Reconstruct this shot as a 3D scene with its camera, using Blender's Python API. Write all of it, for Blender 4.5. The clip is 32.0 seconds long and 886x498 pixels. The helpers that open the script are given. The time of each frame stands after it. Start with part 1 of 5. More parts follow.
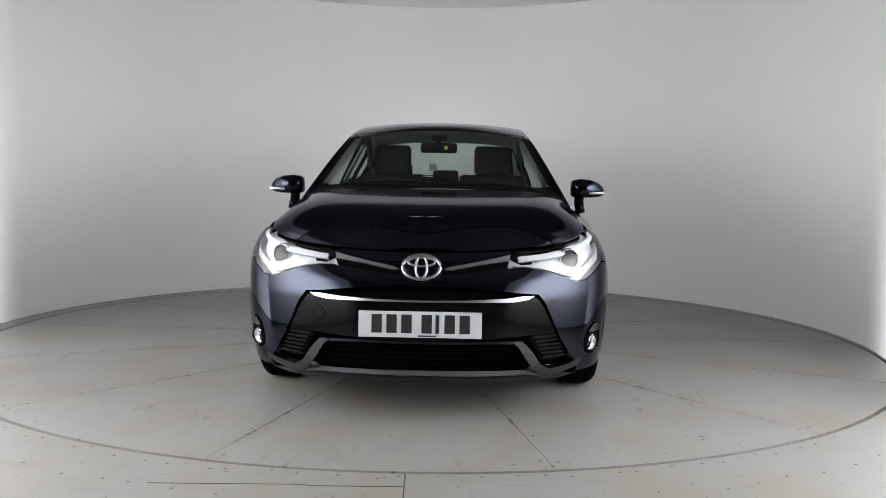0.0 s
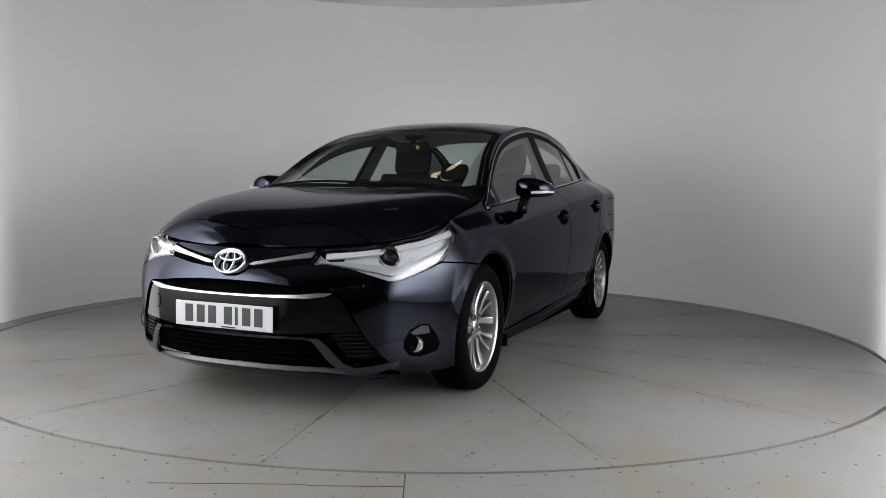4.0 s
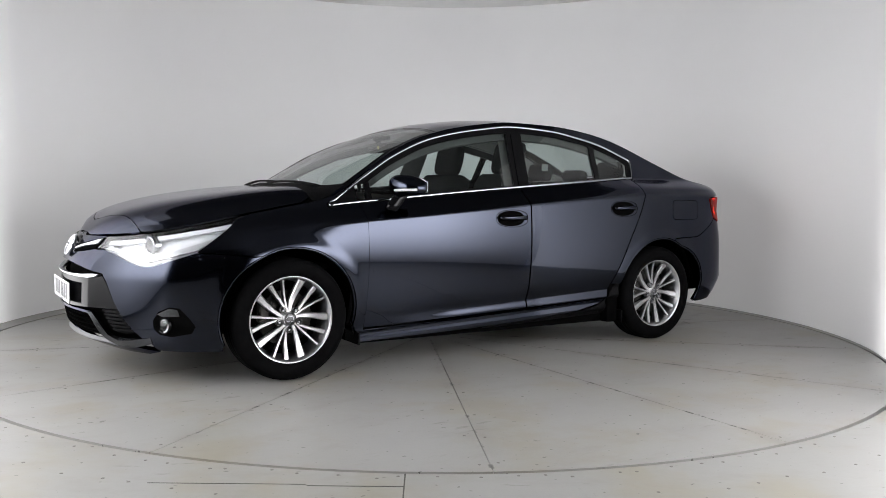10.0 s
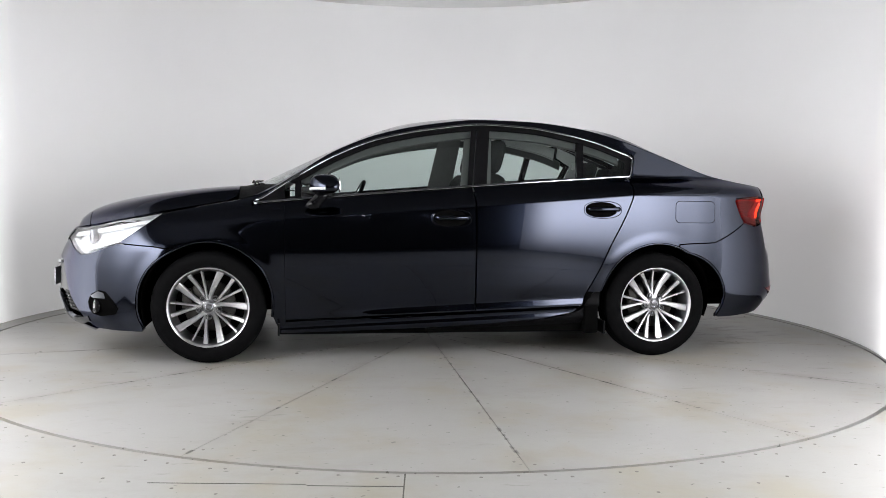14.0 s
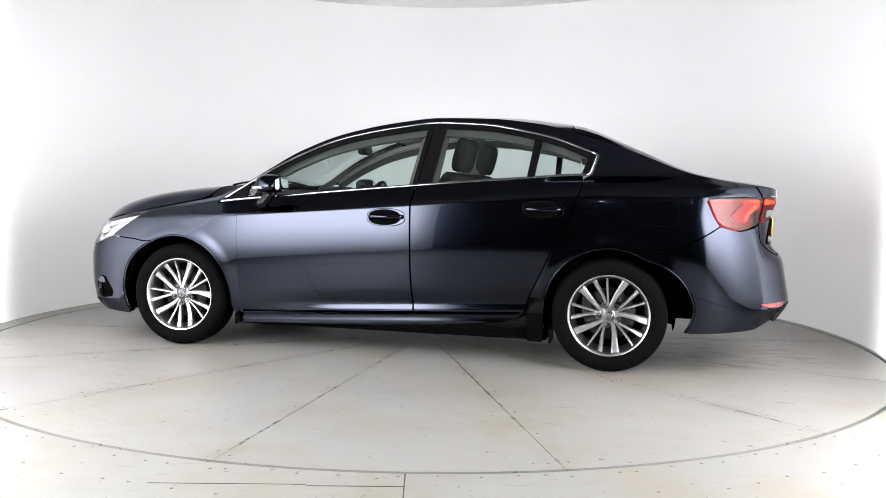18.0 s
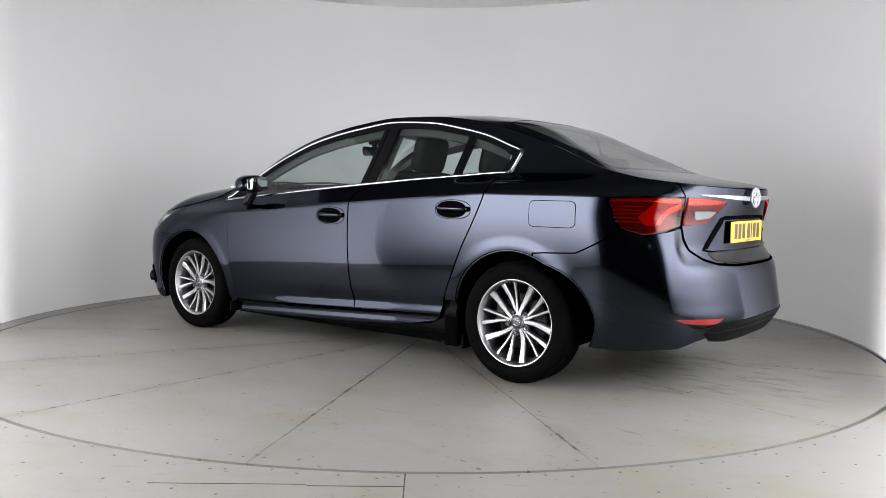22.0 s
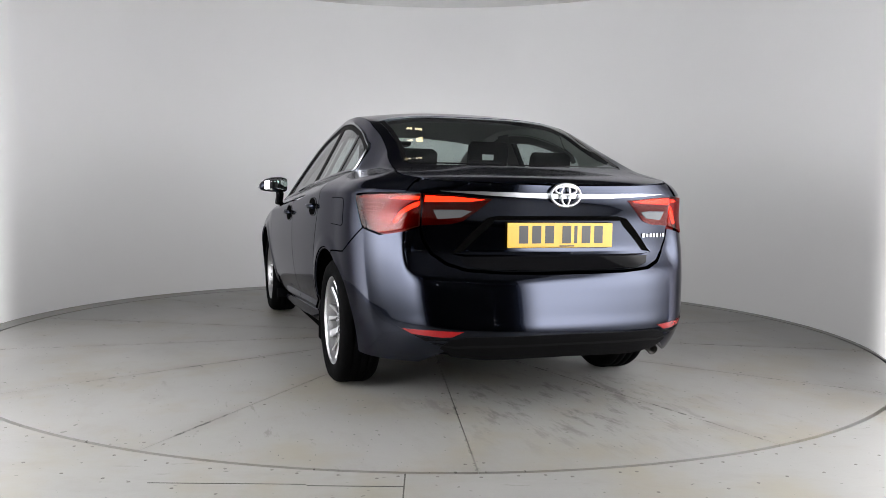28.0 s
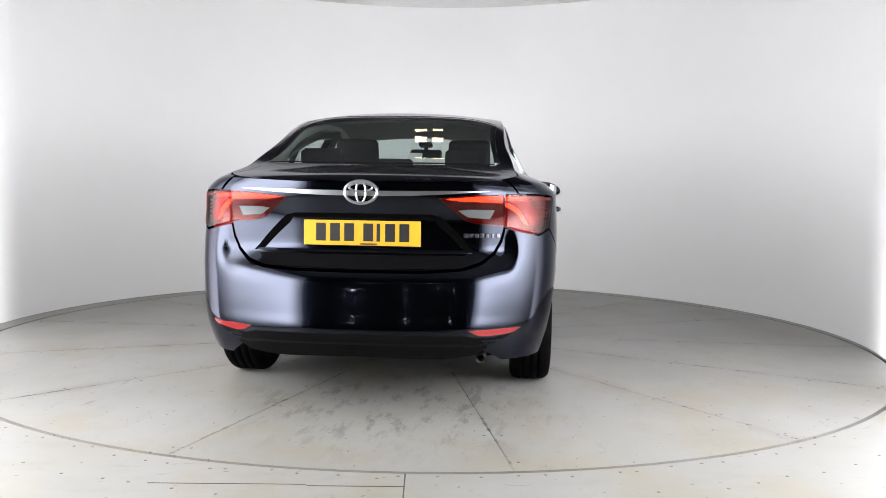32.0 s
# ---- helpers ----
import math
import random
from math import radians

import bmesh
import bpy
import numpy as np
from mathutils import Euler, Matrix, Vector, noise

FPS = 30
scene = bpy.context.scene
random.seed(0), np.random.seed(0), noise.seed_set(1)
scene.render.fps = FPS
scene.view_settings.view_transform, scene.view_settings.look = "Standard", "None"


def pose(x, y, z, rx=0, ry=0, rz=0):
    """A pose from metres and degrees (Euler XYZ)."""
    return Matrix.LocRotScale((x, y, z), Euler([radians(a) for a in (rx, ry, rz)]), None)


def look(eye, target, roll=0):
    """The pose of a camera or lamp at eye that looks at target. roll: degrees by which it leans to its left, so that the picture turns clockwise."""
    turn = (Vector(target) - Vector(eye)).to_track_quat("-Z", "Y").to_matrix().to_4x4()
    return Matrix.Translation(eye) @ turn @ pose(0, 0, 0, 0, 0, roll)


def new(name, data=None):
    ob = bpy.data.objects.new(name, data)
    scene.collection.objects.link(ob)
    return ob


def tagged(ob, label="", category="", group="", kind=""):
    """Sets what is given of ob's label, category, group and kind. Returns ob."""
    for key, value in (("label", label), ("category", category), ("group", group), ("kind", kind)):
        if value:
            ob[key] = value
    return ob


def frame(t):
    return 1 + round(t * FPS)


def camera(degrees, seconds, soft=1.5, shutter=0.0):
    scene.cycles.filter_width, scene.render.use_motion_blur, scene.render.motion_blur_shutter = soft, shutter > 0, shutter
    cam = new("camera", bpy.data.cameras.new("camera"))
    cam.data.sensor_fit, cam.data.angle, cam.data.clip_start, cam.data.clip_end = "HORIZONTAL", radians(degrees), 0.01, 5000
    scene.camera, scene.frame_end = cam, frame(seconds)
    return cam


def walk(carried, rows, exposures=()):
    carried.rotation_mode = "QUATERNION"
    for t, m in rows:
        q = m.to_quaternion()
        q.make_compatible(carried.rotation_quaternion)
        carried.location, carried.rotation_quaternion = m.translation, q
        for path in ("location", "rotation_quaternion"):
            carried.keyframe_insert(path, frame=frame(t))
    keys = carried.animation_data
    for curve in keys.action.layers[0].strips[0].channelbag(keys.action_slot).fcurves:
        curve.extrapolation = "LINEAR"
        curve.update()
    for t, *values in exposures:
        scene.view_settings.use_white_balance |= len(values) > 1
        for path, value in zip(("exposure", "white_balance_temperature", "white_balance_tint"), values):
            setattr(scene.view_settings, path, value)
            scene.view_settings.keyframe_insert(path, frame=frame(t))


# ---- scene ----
cam = camera(55.82, 32.0, soft=0.8)
EYE = Vector((0, -5.884, 1.012))
YAW, PITCH = radians(0.969), radians(-3.998)
AHEAD = Vector((math.sin(YAW) * math.cos(PITCH), math.cos(YAW) * math.cos(PITCH), math.sin(PITCH)))
VIEW = look(EYE, EYE + AHEAD, 0.9)
walk(cam, [(0, VIEW), (32, VIEW)], exposures=[(0, -0.61), (1, -0.60), (2, -0.69), (3, -0.94), (6, -0.79), (7, -0.32), (8, -0.17), (9, -0.27), (10, -0.42), (11, -0.52), (13, -0.32), (14, -0.07), (17, 0.26), (18, 0.37), (19, 0.34), (20, 0.00), (21, -0.15), (22, -0.32), (24, -0.47), (25, -0.47), (28, -0.38), (29, -0.07), (30, 0.10), (31, 0.06), (32, 0.15)])

# ---- light ----
world = bpy.data.worlds.new("booth_surround")
scene.world = world
world.use_nodes = True
world.node_tree.nodes["Background"].inputs[0].default_value = (0.02, 0.02, 0.022, 1)
world.node_tree.nodes["Background"].inputs[1].default_value = 0.3
PANEL_GLOW = 16.5
# fill light put into the plain wall as glow, stronger at its sides
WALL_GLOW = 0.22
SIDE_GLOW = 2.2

TABLE_R = 2.935

# ---- materials ----


def material(name, colour, rough=0.5, metal=0.0, coat=0.0, coat_rough=0.03, spread=0.0, scale=20.0, bump=0.0, bump_scale=80.0, emit=None, glow=0.0, rough_spread=0.0, ior=1.5, spec=0.5):
    m = bpy.data.materials.new(name)
    m.use_nodes = True
    nt = m.node_tree
    b = nt.nodes["Principled BSDF"]
    b.inputs["Base Color"].default_value = (*colour, 1)
    b.inputs["Roughness"].default_value = rough
    b.inputs["Metallic"].default_value = metal
    b.inputs["Coat Weight"].default_value = coat
    b.inputs["Coat Roughness"].default_value = coat_rough
    b.inputs["IOR"].default_value = ior
    b.inputs["Specular IOR Level"].default_value = spec
    if emit:
        b.inputs["Emission Color"].default_value = (*emit, 1)
        b.inputs["Emission Strength"].default_value = glow
    if spread or bump or rough_spread:
        tc = nt.nodes.new("ShaderNodeTexCoord")
        if spread or rough_spread:
            n = nt.nodes.new("ShaderNodeTexNoise")
            n.inputs["Scale"].default_value = scale
            n.inputs["Detail"].default_value = 6
            nt.links.new(tc.outputs["Object"], n.inputs["Vector"])
            if spread:
                r = nt.nodes.new("ShaderNodeMapRange")
                r.inputs[1].default_value, r.inputs[2].default_value = 0.3, 0.7
                r.inputs[3].default_value, r.inputs[4].default_value = 1 - spread, 1 + spread
                nt.links.new(n.outputs[0], r.inputs[0])
                mx = nt.nodes.new("ShaderNodeVectorMath")
                mx.operation = "SCALE"
                mx.inputs[0].default_value = colour
                nt.links.new(r.outputs[0], mx.inputs["Scale"])
                nt.links.new(mx.outputs[0], b.inputs["Base Color"])
            if rough_spread:
                r = nt.nodes.new("ShaderNodeMapRange")
                r.inputs[1].default_value, r.inputs[2].default_value = 0.3, 0.7
                r.inputs[3].default_value, r.inputs[4].default_value = rough - rough_spread, rough + rough_spread
                nt.links.new(n.outputs[0], r.inputs[0])
                nt.links.new(r.outputs[0], b.inputs["Roughness"])
        if bump:
            n2 = nt.nodes.new("ShaderNodeTexNoise")
            n2.inputs["Scale"].default_value = bump_scale
            n2.inputs["Detail"].default_value = 4
            nt.links.new(tc.outputs["Object"], n2.inputs["Vector"])
            bp = nt.nodes.new("ShaderNodeBump")
            bp.inputs["Strength"].default_value = 1.0
            bp.inputs["Distance"].default_value = bump
            nt.links.new(n2.outputs[0], bp.inputs["Height"])
            nt.links.new(bp.outputs[0], b.inputs["Normal"])
    return m


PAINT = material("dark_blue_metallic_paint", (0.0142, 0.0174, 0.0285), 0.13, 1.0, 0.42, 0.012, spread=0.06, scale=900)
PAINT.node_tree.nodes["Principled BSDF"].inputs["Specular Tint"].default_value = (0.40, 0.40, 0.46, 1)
BLACK_GLOSS = material("gloss_black_plastic", (0.003, 0.003, 0.0035), 0.08, spec=0.12)
BLACK_MATT = material("black_textured_plastic", (0.003, 0.003, 0.0034), 0.55, spec=0.05, bump=0.0006, bump_scale=700, spread=0.15)
VOID = material("dark_underbody", (0.002, 0.002, 0.002), 0.9, spread=0.3, spec=0.0)
CHROME = material("chrome", (0.30, 0.31, 0.33), 0.10, 1.0)
SATIN = material("satin_chrome", (0.44, 0.45, 0.47), 0.30, 1.0)
# body paint as it looks lit, brightness put into the colour: frame legs, fog fins
LIT_PAINT_GREY = material("lit_body_paint_grey", (0.085, 0.088, 0.096), 0.24, 1.0)
SILVER = material("satin_silver", (0.62, 0.63, 0.65), 0.22, 1.0)
ALLOY = material("machined_alloy", (0.46, 0.46, 0.47), 0.34, 1.0, spread=0.06, scale=60)
ALLOY_DARK = material("grey_painted_alloy", (0.10, 0.10, 0.105), 0.4, 0.6, spread=0.1)
RUBBER = material("tyre_rubber", (0.0028, 0.0028, 0.003), 0.7, spec=0.015, spread=0.25, scale=30, bump=0.0008, bump_scale=300)


def clear_glass(name, tint, rough=0.0, gloss=0.06, edge=0.92):
    """A thin pane: what is behind it, tinted, under a glossy face."""
    m = bpy.data.materials.new(name)
    m.use_nodes = True
    nt = m.node_tree
    nt.nodes.remove(nt.nodes["Principled BSDF"])
    out = nt.nodes["Material Output"]
    tr, gl, mx, fr = (nt.nodes.new(k) for k in ("ShaderNodeBsdfTransparent", "ShaderNodeBsdfGlossy", "ShaderNodeMixShader", "ShaderNodeLayerWeight"))
    tr.inputs[0].default_value = (*tint, 1)
    gl.inputs["Roughness"].default_value = rough
    pw, ad = nt.nodes.new("ShaderNodeMath"), nt.nodes.new("ShaderNodeMath")
    pw.operation, ad.operation = "POWER", "MULTIPLY_ADD"
    fr.inputs["Blend"].default_value = 0.5
    pw.inputs[1].default_value = 4.5
    ad.inputs[1].default_value, ad.inputs[2].default_value = edge, gloss
    nt.links.new(fr.outputs["Facing"], pw.inputs[0])
    nt.links.new(pw.outputs[0], ad.inputs[0])
    nt.links.new(ad.outputs[0], mx.inputs[0])
    nt.links.new(tr.outputs[0], mx.inputs[1])
    nt.links.new(gl.outputs[0], mx.inputs[2])
    nt.links.new(mx.outputs[0], out.inputs[0])
    return m


GLASS = clear_glass("tinted_glass", (0.78, 0.85, 0.83), gloss=0.075)
REAR_GLASS = clear_glass("dark_tinted_glass", (0.70, 0.77, 0.75), gloss=0.10)
LENS = clear_glass("clear_lamp_lens", (0.96, 0.97, 0.98))
RED_LENS = clear_glass("red_lamp_lens", (0.74, 0.085, 0.06), gloss=0.030, edge=0.30)
LAMP_WHITE = material("bright_lamp_housing", (0.56, 0.57, 0.59), 0.42, 0.1)
LAMP_GREY = material("grey_lamp_housing", (0.42, 0.425, 0.435), 0.3, 0.35)
LAMP_RED = material("red_lamp_housing", (0.022, 0.002, 0.002), 0.3)
LAMP_DIM = material("dim_clear_lamp", (0.12, 0.12, 0.125), 0.3, 0.4)
LED_RED = material("lit_red_light_guide", (0.9, 0.05, 0.02), 0.4, emit=(1.0, 0.25, 0.09), glow=5.0)
LED_SOFT = material("glowing_red_lamp_plastic", (0.16, 0.008, 0.008), 0.3, emit=(1.0, 0.03, 0.02), glow=0.05)
RED_PLASTIC = material("red_reflector_plastic", (0.20, 0.006, 0.007), 0.2)
MIRROR = material("mirror_glass", (0.85, 0.86, 0.87), 0.01, 1.0)
INK = material("black_plate_ink", (0.012, 0.012, 0.012), 0.4)
LOUVRE = material("grey_black_louvre", (0.004, 0.004, 0.0045), 0.45, spec=0.10)
EXHAUST = material("sooty_steel", (0.03, 0.028, 0.026), 0.5, 0.8, spread=0.2, scale=40)
SCREW = material("screw_head", (0.16, 0.15, 0.14), 0.5, 0.5)
JOINT = material("dark_floor_joint", (0.06, 0.058, 0.05), 0.8)
DASH = material("charcoal_dashboard", (0.022, 0.022, 0.023), 0.7, spread=0.1, spec=0.2)
STICKER = material("yellow_sticker", (0.7, 0.65, 0.1), 0.5)
PAPER = material("white_paper_label", (0.75, 0.76, 0.75), 0.6)
WALL = material("white_wall_added_glow", (0.78, 0.78, 0.79), 0.65, spread=0.025, scale=0.9, bump=0.0006, bump_scale=25, emit=(0.995, 0.99, 1.0), glow=WALL_GLOW)
CEIL = material("dark_grey_ceiling", (0.06, 0.06, 0.063), 0.7, spread=0.02, scale=2)
DARK_WALL = material("dark_room_paint", (0.02, 0.02, 0.022), 0.8, spread=0.2, scale=3)
END_FLOOR_DARK = material("black_end_floor_sheet", (0.012, 0.012, 0.012), 0.8, spread=0.25, scale=8, spec=0.1)
PANEL = material("light_panel_diffuser", (0.8, 0.8, 0.8), 0.6, emit=(0.985, 0.98, 1.0), glow=PANEL_GLOW)


def fade_down(m, glow):
    """Grades the unseen light boxes' glow: less towards the foot, top and ends."""
    nt = m.node_tree
    tc, sep = nt.nodes.new("ShaderNodeTexCoord"), nt.nodes.new("ShaderNodeSeparateXYZ")
    nt.links.new(tc.outputs["Object"], sep.inputs[0])
    value = None
    for axis, a, c, first, last in (("Z", -1.34, -0.15, 0.04, 1.0), ("Z", 0.25, 1.00, glow, glow * 0.04), ("Y", -2.07, -1.1, 0.10, 1.0), ("Y", 1.0, 2.07, 1.0, 0.30)):
        r = nt.nodes.new("ShaderNodeMapRange")
        r.interpolation_type = "SMOOTHSTEP"
        r.inputs[1].default_value, r.inputs[2].default_value, r.inputs[3].default_value, r.inputs[4].default_value = a, c, first, last
        nt.links.new(sep.outputs[axis], r.inputs[0])
        if value is None:
            value = r.outputs[0]
        else:
            x = nt.nodes.new("ShaderNodeMath")
            x.operation = "MULTIPLY"
            nt.links.new(value, x.inputs[0])
            nt.links.new(r.outputs[0], x.inputs[1])
            value = x.outputs[0]
    nt.links.new(value, nt.nodes["Principled BSDF"].inputs["Emission Strength"])


def graded_glow(m, glow):
    """Puts light into the plain wall as glow, growing from back round to front."""
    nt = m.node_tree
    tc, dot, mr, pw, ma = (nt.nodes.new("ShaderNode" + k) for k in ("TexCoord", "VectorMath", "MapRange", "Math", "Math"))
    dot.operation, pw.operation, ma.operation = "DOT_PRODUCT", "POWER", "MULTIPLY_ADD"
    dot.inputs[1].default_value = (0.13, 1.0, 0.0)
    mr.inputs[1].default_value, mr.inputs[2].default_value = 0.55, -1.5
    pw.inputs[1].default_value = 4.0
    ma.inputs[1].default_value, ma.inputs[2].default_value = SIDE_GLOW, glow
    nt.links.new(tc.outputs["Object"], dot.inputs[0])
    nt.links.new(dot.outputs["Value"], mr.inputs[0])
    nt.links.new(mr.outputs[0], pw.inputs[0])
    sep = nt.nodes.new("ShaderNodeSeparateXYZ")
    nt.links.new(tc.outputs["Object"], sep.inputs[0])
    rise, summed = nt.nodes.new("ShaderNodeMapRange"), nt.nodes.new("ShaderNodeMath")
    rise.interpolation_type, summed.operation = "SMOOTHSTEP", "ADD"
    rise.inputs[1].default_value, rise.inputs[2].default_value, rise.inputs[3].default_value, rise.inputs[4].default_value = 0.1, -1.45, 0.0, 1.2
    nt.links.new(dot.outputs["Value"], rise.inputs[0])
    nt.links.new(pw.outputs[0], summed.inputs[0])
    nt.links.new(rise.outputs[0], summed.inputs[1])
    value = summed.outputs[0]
    # dimmer near the end room
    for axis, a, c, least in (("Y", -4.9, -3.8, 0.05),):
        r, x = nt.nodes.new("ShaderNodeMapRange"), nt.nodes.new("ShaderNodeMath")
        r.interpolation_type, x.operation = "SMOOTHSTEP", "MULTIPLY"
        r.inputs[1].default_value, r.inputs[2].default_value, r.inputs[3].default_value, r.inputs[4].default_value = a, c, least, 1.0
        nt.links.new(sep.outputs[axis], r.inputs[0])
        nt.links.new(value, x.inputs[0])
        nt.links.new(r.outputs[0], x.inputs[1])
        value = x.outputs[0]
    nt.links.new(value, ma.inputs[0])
    # the added glow weakens towards the top
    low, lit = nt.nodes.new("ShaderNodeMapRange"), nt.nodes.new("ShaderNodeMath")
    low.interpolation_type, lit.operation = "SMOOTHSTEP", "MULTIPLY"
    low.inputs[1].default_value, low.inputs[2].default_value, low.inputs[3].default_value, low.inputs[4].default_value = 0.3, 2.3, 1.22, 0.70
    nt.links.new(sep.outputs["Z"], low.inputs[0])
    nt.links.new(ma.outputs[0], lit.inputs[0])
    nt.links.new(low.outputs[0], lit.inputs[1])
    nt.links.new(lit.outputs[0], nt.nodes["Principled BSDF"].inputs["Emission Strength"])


graded_glow(WALL, WALL_GLOW)
fade_down(PANEL, PANEL_GLOW)
COVE = material("white_coving", (0.8, 0.8, 0.8), 0.6, spread=0.02)


def floor_paint():
    """Worn pale floor paint: cloudy tone, yellowed patches, thin dark scuffs, most of them where cars stand."""
    m = material("worn_floor_paint", (0.31, 0.302, 0.282), 0.36)
    nt = m.node_tree
    b = nt.nodes["Principled BSDF"]
    tc = nt.nodes.new("ShaderNodeTexCoord")

    def noise_of(scale, detail, rough=0.55, stretch=None):
        n = nt.nodes.new("ShaderNodeTexNoise")
        n.inputs["Scale"].default_value, n.inputs["Detail"].default_value, n.inputs["Roughness"].default_value = scale, detail, rough
        if stretch:
            mp = nt.nodes.new("ShaderNodeMapping")
            mp.inputs["Rotation"].default_value, mp.inputs["Scale"].default_value = (0, 0, stretch[0]), stretch[1]
            nt.links.new(tc.outputs["Object"], mp.inputs["Vector"])
            nt.links.new(mp.outputs[0], n.inputs["Vector"])
        else:
            nt.links.new(tc.outputs["Object"], n.inputs["Vector"])
        return n.outputs[0]

    def ramp(v, a, c, lo=0.0, hi=1.0):
        r = nt.nodes.new("ShaderNodeMapRange")
        r.interpolation_type = "SMOOTHSTEP"
        r.inputs[1].default_value, r.inputs[2].default_value, r.inputs[3].default_value, r.inputs[4].default_value = a, c, lo, hi
        nt.links.new(v, r.inputs[0])
        return r.outputs[0]

    def mix(fac, base, colour):
        x = nt.nodes.new("ShaderNodeMix")
        x.data_type = "RGBA"
        nt.links.new(fac, x.inputs[0])
        if isinstance(base, tuple):
            x.inputs[6].default_value = (*base, 1)
        else:
            nt.links.new(base, x.inputs[6])
        x.inputs[7].default_value = (*colour, 1)
        return x.outputs[2]

    def times(a, c):
        x = nt.nodes.new("ShaderNodeMath")
        x.operation = "MULTIPLY"
        nt.links.new(a, x.inputs[0])
        nt.links.new(c, x.inputs[1])
        return x.outputs[0]
    c = mix(ramp(noise_of(0.8, 4), 0.3, 0.7), (0.250, 0.247, 0.238), (0.222, 0.219, 0.209))
    c = mix(ramp(noise_of(1.7, 4, 0.6), 0.46, 0.66, 0, 0.75), c, (0.222, 0.203, 0.160))
    c = mix(ramp(noise_of(4.5, 4, 0.65, (0.9, (0.6, 1.3, 1))), 0.50, 0.74, 0, 0.30), c, (0.175, 0.166, 0.144))
    c = mix(ramp(noise_of(90, 3), 0.5, 0.8, 0, 0.18), c, (0.17, 0.165, 0.15))
    # dirt and chipped edges along the joints of the turntable's plates
    def calc(kind, a, c2):
        x = nt.nodes.new("ShaderNodeMath")
        x.operation = kind
        for k, v in enumerate((a, c2)):
            if isinstance(v, (int, float)):
                x.inputs[k].default_value = v
            else:
                nt.links.new(v, x.inputs[k])
        return x.outputs[0]
    sep = nt.nodes.new("ShaderNodeSeparateXYZ")
    nt.links.new(tc.outputs["Object"], sep.inputs[0])
    X, Y = sep.outputs["X"], sep.outputs["Y"]
    r = calc("SQRT", calc("ADD", calc("MULTIPLY", X, X), calc("MULTIPLY", Y, Y)), 0)
    turn = calc("ADD", calc("ARCTAN2", Y, X), 2 * math.pi - radians(12.0))
    off = calc("MULTIPLY", calc("PINGPONG", turn, math.pi / 14), r)
    inside = calc("LESS_THAN", r, TABLE_R)
    c = mix(times(times(ramp(off, 0.10, 0.0), inside), ramp(noise_of(2.2, 3, 0.6), 0.42, 0.66, 0, 0.45)), c, (0.15, 0.14, 0.118))
    c = mix(times(times(ramp(off, 0.013, 0.005), inside), ramp(noise_of(9, 3, 0.65), 0.55, 0.62, 0, 0.85)), c, (0.03, 0.028, 0.024))
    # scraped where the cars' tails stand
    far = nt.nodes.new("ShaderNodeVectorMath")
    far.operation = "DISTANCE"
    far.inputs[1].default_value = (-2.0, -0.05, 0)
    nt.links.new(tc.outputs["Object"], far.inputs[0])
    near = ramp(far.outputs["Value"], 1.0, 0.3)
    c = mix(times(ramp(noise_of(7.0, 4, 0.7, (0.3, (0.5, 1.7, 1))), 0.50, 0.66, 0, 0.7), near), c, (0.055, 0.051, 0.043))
    # small scuffs in a few places
    c = mix(times(ramp(noise_of(6.5, 4, 0.7, (0.4, (0.5, 2.0, 1))), 0.60, 0.70, 0, 0.6), ramp(noise_of(1.2, 1), 0.50, 0.62)), c, (0.09, 0.084, 0.07))
    c = mix(ramp(noise_of(21, 2, 0.5), 0.715, 0.74, 0, 0.8), c, (0.07, 0.066, 0.058))
    c = mix(ramp(noise_of(48, 1, 0.5, (0.2, (0.5, 1.5, 1))), 0.745, 0.765, 0, 0.85), c, (0.05, 0.047, 0.042))
    nt.links.new(c, b.inputs["Base Color"])
    nt.links.new(ramp(noise_of(1.1, 2, 0.5), 0.2, 0.8, 0.34, 0.44), b.inputs["Roughness"])
    bp = nt.nodes.new("ShaderNodeBump")
    bp.inputs["Distance"].default_value = 0.0002
    nt.links.new(noise_of(30, 2), bp.inputs["Height"])
    nt.links.new(bp.outputs[0], b.inputs["Normal"])
    return m


FLOOR = floor_paint()
PLATE_WHITE = material("white_reflective_plate", (0.44, 0.45, 0.47), 0.35)
PLATE_YELLOW = material("yellow_reflective_plate", (0.58, 0.33, 0.02), 0.35)
SEAT = material("black_seat_fabric", (0.018, 0.018, 0.0185), 0.9, spread=0.06, scale=5, spec=0.0)
PILLAR_GREY = material("grey_pillar_trim", (0.10, 0.10, 0.098), 0.8, spread=0.05, spec=0.2)
FRAME_GREY = material("dark_grey_door_frame", (0.05, 0.05, 0.05), 0.7, spread=0.08)
TRIM_GREY = material("light_grey_headliner", (0.42, 0.42, 0.41), 0.85, spread=0.05)

# ---- mesh helpers ----


def mesh_object(name, verts, faces, mat, parent=None, label="", smooth=True):
    me = bpy.data.meshes.new(name)
    me.from_pydata([tuple(v) for v in verts], [], faces)
    me.materials.append(mat)
    if smooth:
        me.shade_smooth()
    me.update()
    ob = new(name, me)
    if parent:
        ob.parent = parent
    if label:
        ob["label"] = label
    return ob


def part(name, bm, mat, parent=None, label="", smooth=False):
    me = bpy.data.meshes.new(name)
    bm.to_mesh(me)
    bm.free()
    me.materials.append(mat)
    if smooth:
        me.shade_smooth()
    ob = new(name, me)
    if parent:
        ob.parent = parent
    if label:
        ob["label"] = label
    return ob


def thing(name, label, category, group="", kind=""):
    return tagged(new(name), label, category, group, kind)


